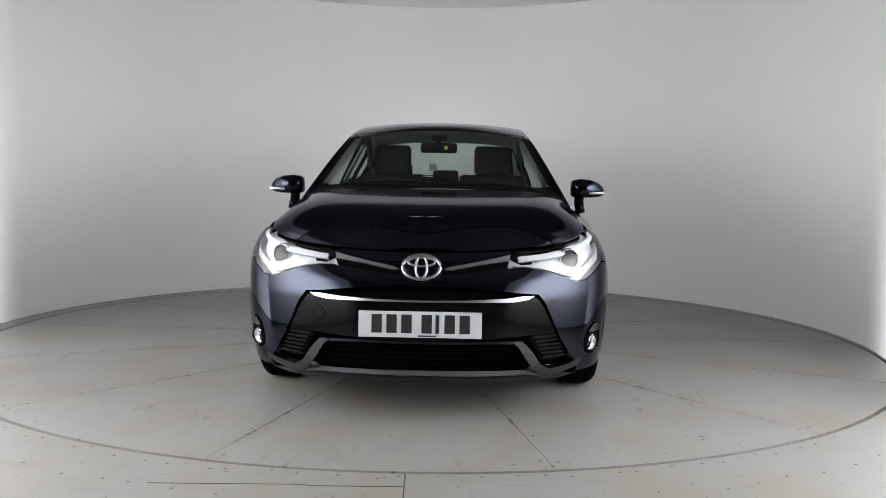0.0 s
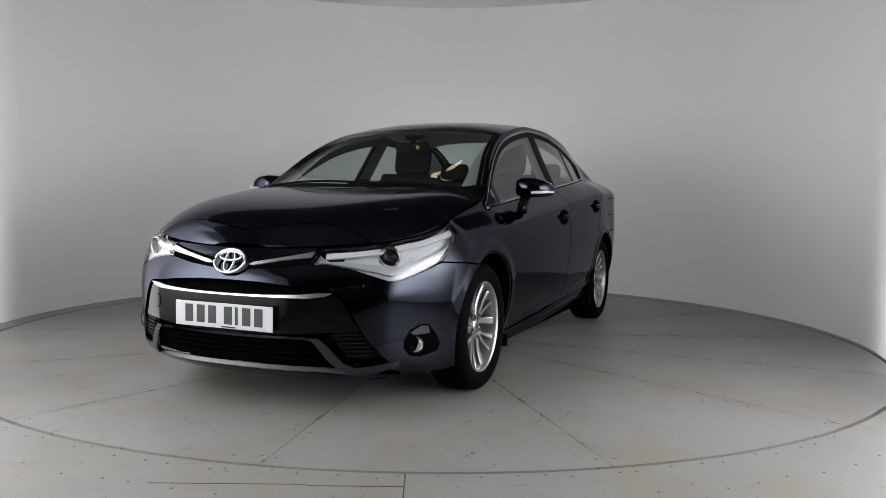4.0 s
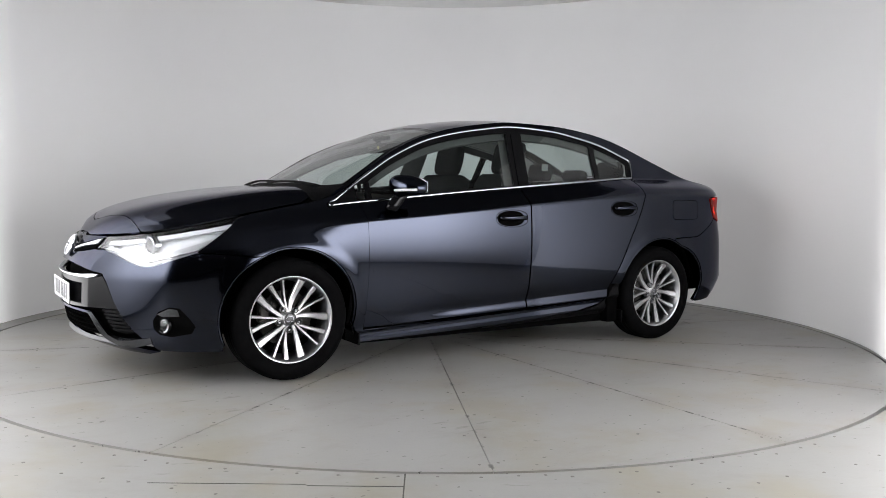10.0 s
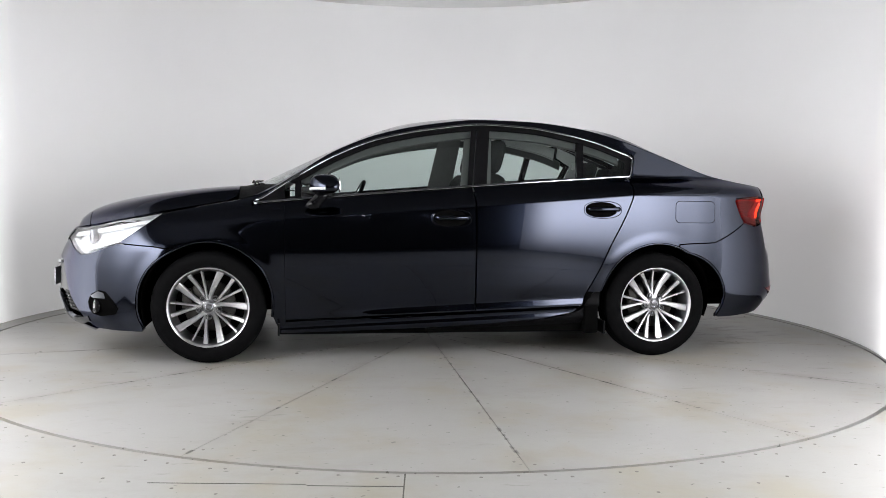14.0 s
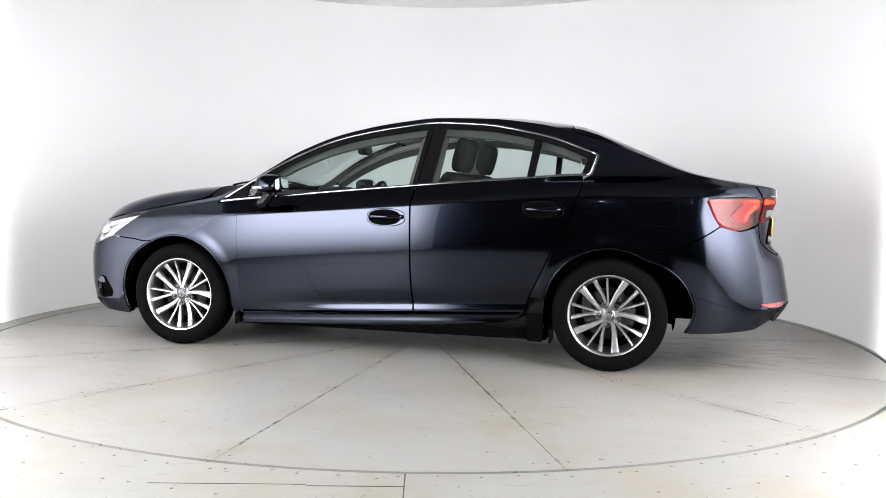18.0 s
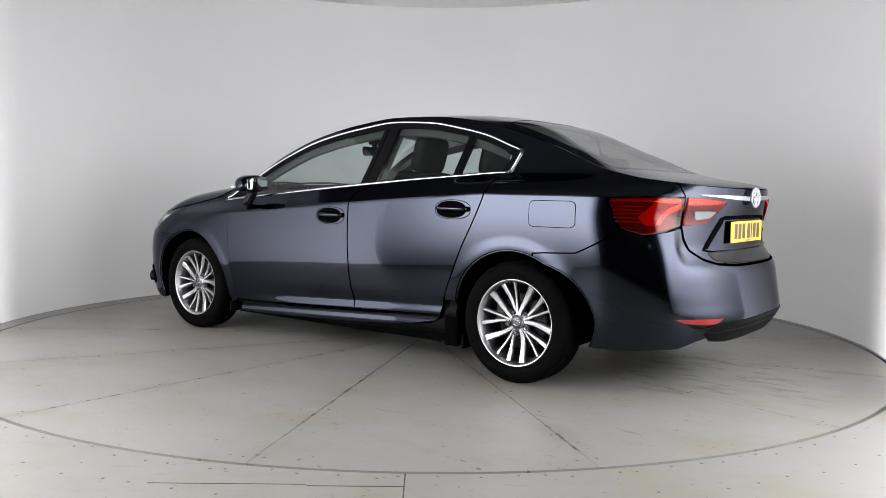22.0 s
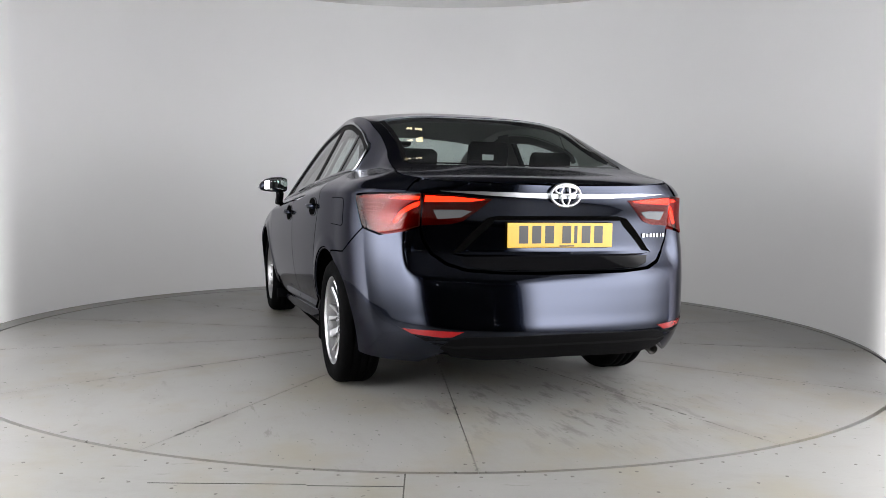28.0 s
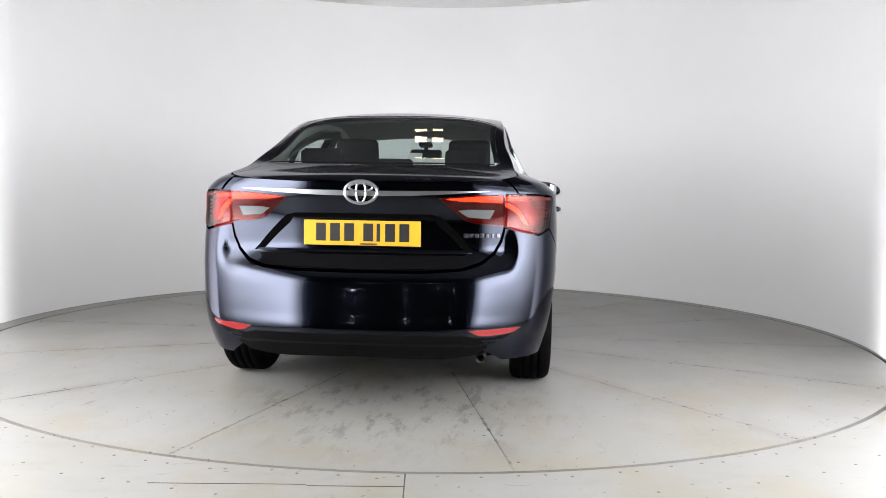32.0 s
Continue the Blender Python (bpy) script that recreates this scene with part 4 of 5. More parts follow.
    loop = lower + [(-1.215, belt(-1.21) + 0.010), (-1.230, 1.17), (-1.247, 1.222), (-1.245, 1.237), (-1.22, 1.250)] + upper + [(1.090, 0.940), (1.100, 0.926), (1.094, 0.918)]
    pts = [S(ux(x), z) for x, z in loop]
    vs, fs = tube([(p.x, (p.y + 0.002) * m, p.z) for p in pts], 0.0088, 8, True, 0.6)
    mesh_object("window_chrome", vs, fs, CHROME, car, "chrome strip round the side windows")
    # fuel flap, on the car's left
    if m == 1:
        cx, cz, w, h, r = -1.545, 0.903, 0.100, 0.068, 0.03
        flap = []
        for sx, sz, a0 in ((1, 1, 0), (-1, 1, 90), (-1, -1, 180), (1, -1, 270)):
            flap += arc(cx + sx * (w - r), cz + sz * (h - r), r, a0, a0 + 90, 5)
        skin("fuel_flap_gap", P(flap), VOID, car, lift=0.0006, gap=0, flange=0)
        skin("fuel_flap", P(flap), PAINT, car, lift=0.0014, gap=0.0032, flange=0.002)
    # door handles in their cups
    for name, cx, cz, d in (("front", -0.031, 0.850, d1), ("rear", -0.957, 0.911, d2)):
        cup = [(cx - 0.005 + 0.100 * math.cos(2 * math.pi * k / 24), cz + 0.047 * math.copysign(abs(math.sin(2 * math.pi * k / 24)) ** 0.8, math.sin(2 * math.pi * k / 24))) for k in range(24)]
        skin("handle_cup", P(cup), VOID, d, lift=0.001, gap=0, flange=0, mirror=m, du=0.02, dz=0.01)
        rim = [S(ux(cx - 0.015 + 0.118 * math.cos(2 * math.pi * k / 32)), cz + 0.052 * math.copysign(abs(math.sin(2 * math.pi * k / 32)) ** 0.7, math.sin(2 * math.pi * k / 32))) for k in range(32)]
        vs, fs = tube([(p.x, (p.y + 0.0004) * m, p.z) for p in rim], 0.0022, 6, True)
        mesh_object("cup_rim", vs, fs, BLACK_GLOSS, d)
        y = S(ux(cx), cz).y
        hpts = [(cx + 0.080 - 0.195 * k / 12, (y + 0.004 + 0.024 * math.sin(math.pi * k / 12) ** 0.6) * m, cz + 0.004) for k in range(13)]
        vs, fs = tube(hpts, 0.0145, 10)
        h = mesh_object("door_handle", vs, fs, PAINT, d, "body-coloured pull handle")
    # side mirror
    mir = new("wing_mirror")
    mir.parent = d1
    mir["label"] = "dark blue wing mirror with a clear indicator strip"
    mir.location = (0.695, 0.885 * m, 1.028)
    mir.scale = (1.3, 1.16, 0.88)
    mirror_parts(mir, m)
    # mud flap behind the front wheel and ahead of the rear one
    part("sill_filler", box((0.09, 0.26, 0.28), (-0.935, 0.72 * m, 0.29), 0.01), VOID, car)
    part("mud_flap", box((0.012, 0.17, 0.07), (0.955, 0.77 * m, 0.190), 0.004), BLACK_MATT, car)
    part("mud_flap", box((0.012, 0.17, 0.08), (-1.02, 0.77 * m, 0.185), 0.004), BLACK_MATT, car)


def blob(cuts, n=24):
    """A rounded hollow form: cuts are (y, centre x, centre z, half x, half z, power)."""
    vs, fs = [], []
    for y, cx, cz, hx, hz, pw in cuts:
        for k in range(n):
            a = 2 * math.pi * k / n
            c, s = math.cos(a), math.sin(a)
            vs.append((cx + hx * math.copysign(abs(c) ** pw, c), y, cz + hz * math.copysign(abs(s) ** pw, s)))
    for i in range(len(cuts) - 1):
        for k in range(n):
            j = (k + 1) % n
            fs.append((i * n + k, i * n + j, (i + 1) * n + j, (i + 1) * n + k))
    fs.append(tuple(range(n))[::-1])
    fs.append(tuple((len(cuts) - 1) * n + k for k in range(n)))
    return vs, fs


def mirror_parts(mir, m):
    cuts = [(-0.055, 0.0, 0.010, 0.050, 0.050, 0.7), (-0.045, 0.0, 0.010, 0.058, 0.060, 0.7), (-0.01, 0.004, 0.012, 0.064, 0.066, 0.7), (0.04, 0.002, 0.010, 0.062, 0.062, 0.7), (0.08, -0.008, 0.004, 0.052, 0.052, 0.75), (0.105, -0.018, -0.004, 0.038, 0.036, 0.8), (0.118, -0.026, -0.008, 0.018, 0.018, 0.9)]
    vs, fs = blob(cuts)
    mesh_object("mirror_housing", [(x, y * m, z) for x, y, z in vs], fs if m > 0 else [f[::-1] for f in fs], PAINT, mir)
    cuts = [(-0.05, 0, 0.008, 0.004, 0.046, 0.7), (0.04, 0, 0.006, 0.004, 0.050, 0.7), (0.092, 0, 0.0, 0.004, 0.036, 0.8)]
    vs, fs = blob(cuts)
    mesh_object("mirror_glass", [(x - 0.062, y * m, z + 0.004) for x, y, z in vs], fs, MIRROR, mir)
    strip = [(0.064 * math.cos(a) - 0.004, (0.03 + 0.088 * t) * m, -0.022 + 0.006 * t) for t, a in ((0, 0.05), (0.25, 0.1), (0.5, 0.2), (0.75, 0.7), (1.0, 1.5))]
    vs, fs = tube(strip, 0.009, 8)
    mesh_object("indicator", vs, fs, LAMP_WHITE, mir, "clear indicator strip")
    stalk = [(0.004, -0.012 * m, -0.03), (0.020, -0.018 * m, -0.075), (0.045, -0.018 * m, -0.115), (0.062, -0.016 * m, -0.150)]
    vs, fs = tube(stalk, 0.031, 14, flat=0.8)
    mesh_object("mirror_foot", vs, fs, BLACK_GLOSS, mir)


def rear_end():
    half = P(arc(*ARCHES[-1], ARCH_R, 111.3, 196, 18)) + [(ux(-1.72), 0.235)] + [(REAR_U + 0.25, 0.235), R(0.62, 0.25), R(0.53, 0.315), (END_U, 0.335)]
    half += [(END_U, 0.652), R(0.30, 0.655), R(0.45, 0.665), R(0.53, 0.69), R(0.585, 0.735), R(0.615, 0.79), R(0.628, 0.848), R(0.70, 0.832), R(0.78, 0.812), (ux(-1.874), 0.8375), (ux(-1.64), 0.7135), (ux(-1.478), 0.7005)]
    k = 19 + 4
    # rotate the outline so that it begins and ends in the middle
    half = half[k + 1:] + half[:k + 1]
    bumper = skin("rear_bumper", both(half, END_U), PAINT, car, flange=0.03, du=0.02, dz=0.0125)
    skin("bumper_inner", both([(END_U, 0.68), R(0.5, 0.70), R(0.62, 0.86), R(0.70, 0.84), R(0.70, 0.24), (END_U, 0.24)], END_U), VOID, bumper, lift=-0.06, gap=0, flange=0)
    lid = [(END_U, 1.043), R(0.3, 1.048), R(0.625, 1.062), R(0.628, 1.004), R(0.622, 0.852), R(0.608, 0.795), R(0.578, 0.74), R(0.523, 0.697), R(0.445, 0.672), R(0.30, 0.662), (END_U, 0.659)]
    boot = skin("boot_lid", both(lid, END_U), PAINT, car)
    # chrome strip across the lid
    strip = [(END_U, 1.006), R(0.2, 1.008), R(0.4, 1.011), R(0.555, 1.010), R(0.4, 0.998), R(0.2, 0.987), (END_U, 0.984)]
    skin("chrome_strip", both(strip, END_U), SATIN, boot, "chrome strip across the boot lid", lift=0.008, gap=0)
    # the recess round the plate: brow and sides as dark strips of shade, lower ledge
    skin("brow_shade", both([(END_U, 0.905), R(0.30, 0.905), R(0.34, 0.893), R(0.30, 0.886), (END_U, 0.886)], END_U), VOID, boot, lift=0.004, gap=0)
    for s in (1, -1):
        skin("recess_shade", [R(0.30, 0.905), R(0.345, 0.895), R(0.48, 0.755), R(0.50, 0.735), R(0.46, 0.735), R(0.33, 0.86)], VOID, boot, lift=0.003, gap=0, mirror=s)
    skin("plate_ledge", both([(END_U, 0.742), R(0.44, 0.742), R(0.49, 0.736), R(0.44, 0.728), (END_U, 0.728)], END_U), PAINT, boot, lift=0.012, gap=0)
    skin("lid_underside", both([(END_U, 0.728), R(0.40, 0.728), R(0.47, 0.722), R(0.45, 0.690), R(0.38, 0.672), (END_U, 0.664)], END_U), BLACK_GLOSS, boot, "black recess under the lid's lower edge", lift=0.002, gap=0, flange=0)
    plate("number_plate", (-2.272, 0, 0.820), 180, PLATE_YELLOW, "yellow rear number plate with dark bars")
    badge((-2.292, 0, 1.0), 180, 1.05)
    # the model name as plain bars
    for k, (w, h) in enumerate(((0.024, 0.02), (0.018, 0.016), (0.018, 0.018), (0.02, 0.018), (0.016, 0.018), (0.008, 0.018), (0.018, 0.018))):
        y = -0.455 - 0.0235 * k
        c = S(*R(-y, 0.815))
        b = part("name_bar", box((0.003, w * 0.86, h), (0, 0, 0), 0.0008), CHROME, boot)
        b.matrix_local = Matrix.Translation((c.x - 0.0035, y, 0.815)) @ pose(0, 0, 0, 0, 0, 20)
    for s in (1, -1):
        tail_lamps(s, boot)
        skin("reflector", [R(0.475, 0.408), R(0.60, 0.410), R(0.705, 0.409), R(0.67, 0.389), R(0.56, 0.381), R(0.52, 0.384)], RED_PLASTIC, bumper, "red rear reflector", lift=0.003, gap=0, mirror=s)
        skin("reflector_trim", [R(0.48, 0.376), R(0.52, 0.366), R(0.62, 0.362), R(0.72, 0.415), R(0.66, 0.385), R(0.58, 0.371)], BLACK_MATT, bumper, lift=0.003, gap=0, mirror=s)
    lower = [(END_U, 0.392), R(0.46, 0.386), R(0.53, 0.366), R(0.56, 0.330), R(0.50, 0.29), R(0.36, 0.275), (END_U, 0.282)]
    skin("diffuser", both(lower, END_U), BLACK_MATT, bumper, lift=0.003, gap=0, flange=0.08)
    skin("diffuser_edge", both([(END_U, 0.352), R(0.44, 0.348), R(0.50, 0.340), R(0.60, 0.352), R(0.50, 0.330), R(0.44, 0.336), (END_U, 0.342)], END_U), LOUVRE, bumper, lift=0.004, gap=0)
    vs, fs = lathe([(0.024, -0.12), (0.025, 0.03), (0.021, 0.03), (0.020, -0.1)], 20, "X")
    ex = mesh_object("exhaust_pipe", vs, fs, EXHAUST, car)
    ex.matrix_local = Matrix.Translation((-2.19, -0.53, 0.275)) @ pose(0, 0, 0, 0, 162, 0)
    vs, fs = lathe([(0.0005, -0.18), (0.09, -0.17), (0.10, -0.14), (0.10, 0.14), (0.09, 0.17), (0.0005, 0.18)], 24, "Y")
    sil = mesh_object("silencer", vs, fs, VOID, car)
    sil.location = (-1.95, -0.42, 0.33)


def tail_lamps(s, boot):
    outer = [R(0.632, 0.998), R(0.70, 0.998), R(0.76, 0.996), (REAR_U + 0.30, 0.990), (ux(-1.795), 0.985), (ux(-1.80), 0.970), (ux(-1.87), 0.852), (ux(-1.90), 0.838), R(0.78, 0.818), R(0.70, 0.838), R(0.632, 0.855)]
    lamp = new("tail_lamp")
    lamp.parent = car
    lamp["label"] = "red wrap-round tail lamp, lit"
    skin("housing", outer, LAMP_RED, lamp, lift=-0.030, gap=-0.003, flange=0, mirror=s)
    skin("light_guide", [R(0.64, 0.985), R(0.70, 0.984), R(0.745, 0.974), R(0.70, 0.971), R(0.64, 0.970)], LED_RED, lamp, "bright lit red strip", lift=-0.012, gap=0, flange=0.012, mirror=s)
    skin("light_guide", [R(0.638, 0.960), R(0.672, 0.946), R(0.705, 0.920), R(0.735, 0.872), R(0.728, 0.869), R(0.697, 0.911), R(0.662, 0.930), R(0.638, 0.941)], LED_RED, lamp, "bright lit red strip", lift=-0.012, gap=0, flange=0.012, mirror=s)
    skin("side_strip", [R(0.75, 0.984), (REAR_U + 0.30, 0.984), (ux(-1.81), 0.979), (ux(-1.815), 0.972), (REAR_U + 0.30, 0.975), R(0.75, 0.974)], LED_SOFT, lamp, lift=-0.008, gap=0, flange=0.008, mirror=s)
    for k in range(5):
        z = 0.875 + 0.018 * k
        skin("inner_rib", [R(0.775, z), (REAR_U + 0.28, z + 0.002), (ux(-1.855 + 0.010 * k), z + 0.002), (ux(-1.855 + 0.010 * k), z + 0.006), (REAR_U + 0.28, z + 0.006), R(0.775, z + 0.004)], LED_SOFT, lamp, lift=-0.014, gap=0, flange=0.010, mirror=s)
    skin("glow_panel", [R(0.66, 0.965), R(0.74, 0.965), R(0.79, 0.90), R(0.775, 0.862), R(0.745, 0.862), R(0.715, 0.925)], LED_SOFT, lamp, lift=-0.018, gap=0, flange=0.01, mirror=s)
    skin("lens", outer, RED_LENS, lamp, lift=0.004, gap=0.002, flange=0.02, mirror=s)
    inner = [R(0.618, 0.998), R(0.50, 0.994), R(0.335, 0.978), R(0.39, 0.930), R(0.45, 0.880), R(0.50, 0.866), R(0.618, 0.858)]
    lid = new("boot_lamp")
    lid.parent = boot
    lid["label"] = "red inner tail lamp with white reversing light, lit"
    skin("housing", inner, LAMP_RED, lid, lift=0.0015, gap=0, flange=0.002, mirror=s)
    skin("light_guide", [R(0.612, 0.990), R(0.50, 0.987), R(0.365, 0.975), R(0.43, 0.966), R(0.612, 0.962)], LED_RED, lid, "bright lit red strip", lift=0.003, gap=0, flange=0.003, mirror=s)
    skin("reversing_light", [R(0.575, 0.930), R(0.46, 0.932), R(0.42, 0.926), R(0.46, 0.898), R(0.555, 0.888)], LAMP_DIM, lid, "clear reversing light", lift=0.010, gap=0, flange=0.003, mirror=s)
    skin("lens", inner, RED_LENS, lid, lift=0.008, gap=0.001, flange=0.008, mirror=s)


for m in (1, -1):
    side_panels(m)
front_end()
rear_end()


def top_patch(name, outline, mat, label="", parent=None, lift=0.0, flange=0.012, gap=0.0022, dx=0.04, de=0.04):
    """A panel of the top: outline in (x, e), e across from -1 to 1."""
    poly = inset_polygon(outline, gap) if gap else outline
    keys, vs, fs, ps = {}, [], [], []

    def at(x, e, d):
        p = T(x, e)
        if d:
            h = 0.004
            n = (T(x - h, e) - T(x + h, e)).cross(T(x, e - h) - T(x, e + h)).normalized()
            p = p + (n if n.z > 0 else -n) * d
        return tuple(p)

    def vert(x, e):
        k = (round(x, 5), round(e, 5))
        if k not in keys:
            keys[k] = len(vs)
            vs.append(at(x, e, lift))
            ps.append((x, e))
        return keys[k]
    x0, x1 = min(p[0] for p in poly), max(p[0] for p in poly)
    for i in range(math.floor(x0 / dx), math.ceil(x1 / dx)):
        strip = clip_half(clip_half(poly, 0, i * dx, 1), 0, (i + 1) * dx, -1)
        if len(strip) < 3:
            continue
        for j in range(-26, 26):
            cell = clip_half(clip_half(strip, 1, j * de, 1), 1, (j + 1) * de, -1)
            ids = []
            for q in cell:
                k = vert(*q)
                if not ids or ids[-1] != k:
                    ids.append(k)
            if len(ids) > 1 and ids[0] == ids[-1]:
                ids.pop()
            if len(ids) >= 3 and len(set(ids)) == len(ids):
                fs.append(tuple(ids))
    a = sum(poly[i][0] * poly[(i + 1) % len(poly)][1] - poly[(i + 1) % len(poly)][0] * poly[i][1] for i in range(len(poly)))
    if a < 0:
        fs = [f[::-1] for f in fs]
    if flange:
        edges = {(f[i], f[(i + 1) % len(f)]) for f in fs for i in range(len(f))}
        lip = {}

        def pair(k):
            if k not in lip:
                lip[k] = len(vs)
                vs.append(vs[k])
                vs.append(at(*ps[k], lift - flange))
            return lip[k]
        for a, b in [e for e in sorted(edges) if (e[1], e[0]) not in edges]:
            i, j = pair(a), pair(b)
            fs.append((j, i, i + 1, j + 1))
    return mesh_object(name, vs, fs, mat, parent or car, label)


def mirrored(pts):
    return pts + [(x, -e) for x, e in pts[::-1] if abs(e) > 1e-6]


def top_panels():
    # bonnet: nearly to the skin's edge, its front edge arched
    front = [(2.165, 0.0), (2.155, 0.2), (2.12, 0.45), (2.08, 0.70), (2.05, 0.985)]
    bonnet = front + [(x, 0.994) for x in np.linspace(2.0, 1.25, 16)] + [(1.20, 0.96), (1.19, 0.9), (1.20, 0.5), (1.215, 0.0)]
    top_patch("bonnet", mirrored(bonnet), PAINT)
    nose = [(2.219, 0.0), (2.219, 0.98), (2.05, 0.992), (2.08, 0.705), (2.12, 0.455), (2.155, 0.205), (2.165, 0.0)]
    top_patch("nose_top", mirrored(nose), PAINT)
    cowl = [(1.225, 0.0), (1.20, 0.5), (1.19, 0.9), (1.19, 0.985), (1.10, 0.985), (1.0, 0.985), (0.94, 0.96), (1.04, 0.72), (1.09, 0.4), (1.11, 0.0)]
    top_patch("cowl", mirrored(cowl), BLACK_MATT, lift=-0.004)
    screen = [(1.12, 0.0), (1.10, 0.4), (1.05, 0.72), (0.96, 0.955)] + [(x, 0.955) for x in np.linspace(0.9, 0.36, 10)] + [(0.305, 0.93), (0.285, 0.7), (0.275, 0.0)]
    top_patch("windscreen", mirrored(screen), GLASS, flange=0, lift=-0.002)
    # black edge of the screen
    band = [(x, 0.955) for x in np.linspace(0.97, 0.31, 10)] + [(x, 0.915) for x in np.linspace(0.33, 1.0, 10)]
    for s in (1, -1):
        top_patch("screen_edge", [(x, s * e) for x, e in band], BLACK_GLOSS, lift=-0.001, flange=0, gap=0)
        top_patch("screen_pillar", [(x, s * e) for x, e in [(x, 0.999) for x in np.linspace(1.10, 0.30, 12)] + [(x, 0.957) for x in np.linspace(0.30, 1.02, 12)]], PAINT, flange=0.006, gap=0)
    top_patch("screen_edge", mirrored([(0.30, 0.0), (0.31, 0.7), (0.33, 0.93), (0.30, 0.93), (0.28, 0.7), (0.27, 0.0)]), BLACK_GLOSS, lift=-0.001, flange=0, gap=0)
    roof = [(0.272, 0.0), (0.282, 0.7), (0.30, 0.955), (0.30, 0.999)] + [(x, 0.999) for x in np.linspace(0.2, -1.1, 16)] + [(-1.115, 0.999), (-1.10, 0.93), (-1.085, 0.7), (-1.075, 0.0)]
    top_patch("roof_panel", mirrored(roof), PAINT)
    rear = [(-1.078, 0.0), (-1.088, 0.7), (-1.105, 0.905)] + [(x, 0.905 - 0.035 * t) for x, t in zip(np.linspace(-1.2, -1.74, 10), np.linspace(0, 1, 10))] + [(-1.785, 0.855), (-1.80, 0.7), (-1.815, 0.0)]
    rw = top_patch("rear_window", mirrored(rear), REAR_GLASS, flange=0, lift=-0.002)
    for s in (1, -1):
        strip = [(-1.105, 0.93)] + [(x, 0.93 - 0.035 * t) for x, t in zip(np.linspace(-1.2, -1.74, 10), np.linspace(0, 1, 10))] + [(x, 0.89 - 0.035 * t) for x, t in zip(np.linspace(-1.74, -1.2, 10), np.linspace(1, 0, 10))] + [(-1.10, 0.89)]
        top_patch("window_edge", [(x, s * e) for x, e in strip], BLACK_GLOSS, lift=-0.0005, flange=0, gap=0)
        pillar = [(x, 0.999) for x in np.linspace(-1.10, -1.86, 14)] + [(-1.86, 0.86), (-1.80, 0.862), (-1.74, 0.897)] + [(x, 0.932 - 0.035 * t) for x, t in zip(np.linspace(-1.74, -1.2, 10), np.linspace(1, 0, 10))] + [(-1.10, 0.932)]
        top_patch("rear_pillar", [(x, s * e) for x, e in pillar], PAINT, flange=0.006, gap=0)
        # wing shoulder beside the boot lid, and the gutter under its edge
        top_patch("boot_gutter", [(x, s * e) for x, e in ((-1.84, 0.999), (-2.20, 0.999), (-2.20, 0.86), (-1.84, 0.82))], PAINT, lift=-0.005, flange=0, gap=0)
        skin("lamp_gutter", [R(0.58, 1.002), R(0.72, 1.000), R(0.72, 1.045), R(0.58, 1.055)], PAINT, car, lift=-0.005, gap=0, flange=0, mirror=s)
        lid = [(-1.86, 0.999), (-1.95, 0.999), (-2.048, 0.999), (-2.02, 0.950), (-1.95, 0.902), (-1.86, 0.874)]
        top_patch("wing_shoulder", [(x, s * e) for x, e in lid], PAINT)
    boot = [(-1.828, 0.0), (-1.815, 0.7), (-1.80, 0.862), (-1.86, 0.872), (-1.95, 0.900), (-2.02, 0.948), (-2.05, 0.996), (-2.15, 0.997), (-2.22, 0.997), (-2.292, 0.997), (-2.292, 0.0)]
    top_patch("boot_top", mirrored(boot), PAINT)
    top_patch("window_edge", mirrored([(-1.79, 0.0), (-1.775, 0.7), (-1.765, 0.86), (-1.79, 0.86), (-1.803, 0.7), (-1.818, 0.0)]), BLACK_GLOSS, lift=-0.0005, flange=0, gap=0)


top_panels()


# ---- wheels ----
def spoke(a_in, a_out, w_in, w_out, r_in=0.040, r_out=0.213, y_in=0.052, y_out=0.070, deep=0.030):
    """A tapering spoke with chamfered edges; angles in degrees."""
    vs, fs = [], []
    n = 8
    for i in range(n + 1):
        t = i / n
        r = r_in + (r_out - r_in) * t
        a = radians(a_in + (a_out - a_in) * (1 - (1 - t) ** 1.6))
        w = w_in + (w_out - w_in) * t ** 1.3
        y = y_in + (y_out - y_in) * t - 0.010 * math.sin(math.pi * t)
        c, s = math.cos(a), math.sin(a)
        for k, (dw, dy) in enumerate(((-0.5, -deep), (-0.5, -0.006), (-0.32, 0), (0.32, 0), (0.5, -0.006), (0.5, -deep))):
            vs.append((r * c - dw * w * s, y + dy, r * s + dw * w * c))
    for i in range(n):
        for k in range(5):
            fs.append((i * 6 + k, i * 6 + k + 1, (i + 1) * 6 + k + 1, (i + 1) * 6 + k))
    return vs, fs


def flip(vs, fs, s):
    return ([(x, y * s, z) for x, y, z in vs], fs if s > 0 else [f[::-1] for f in fs])


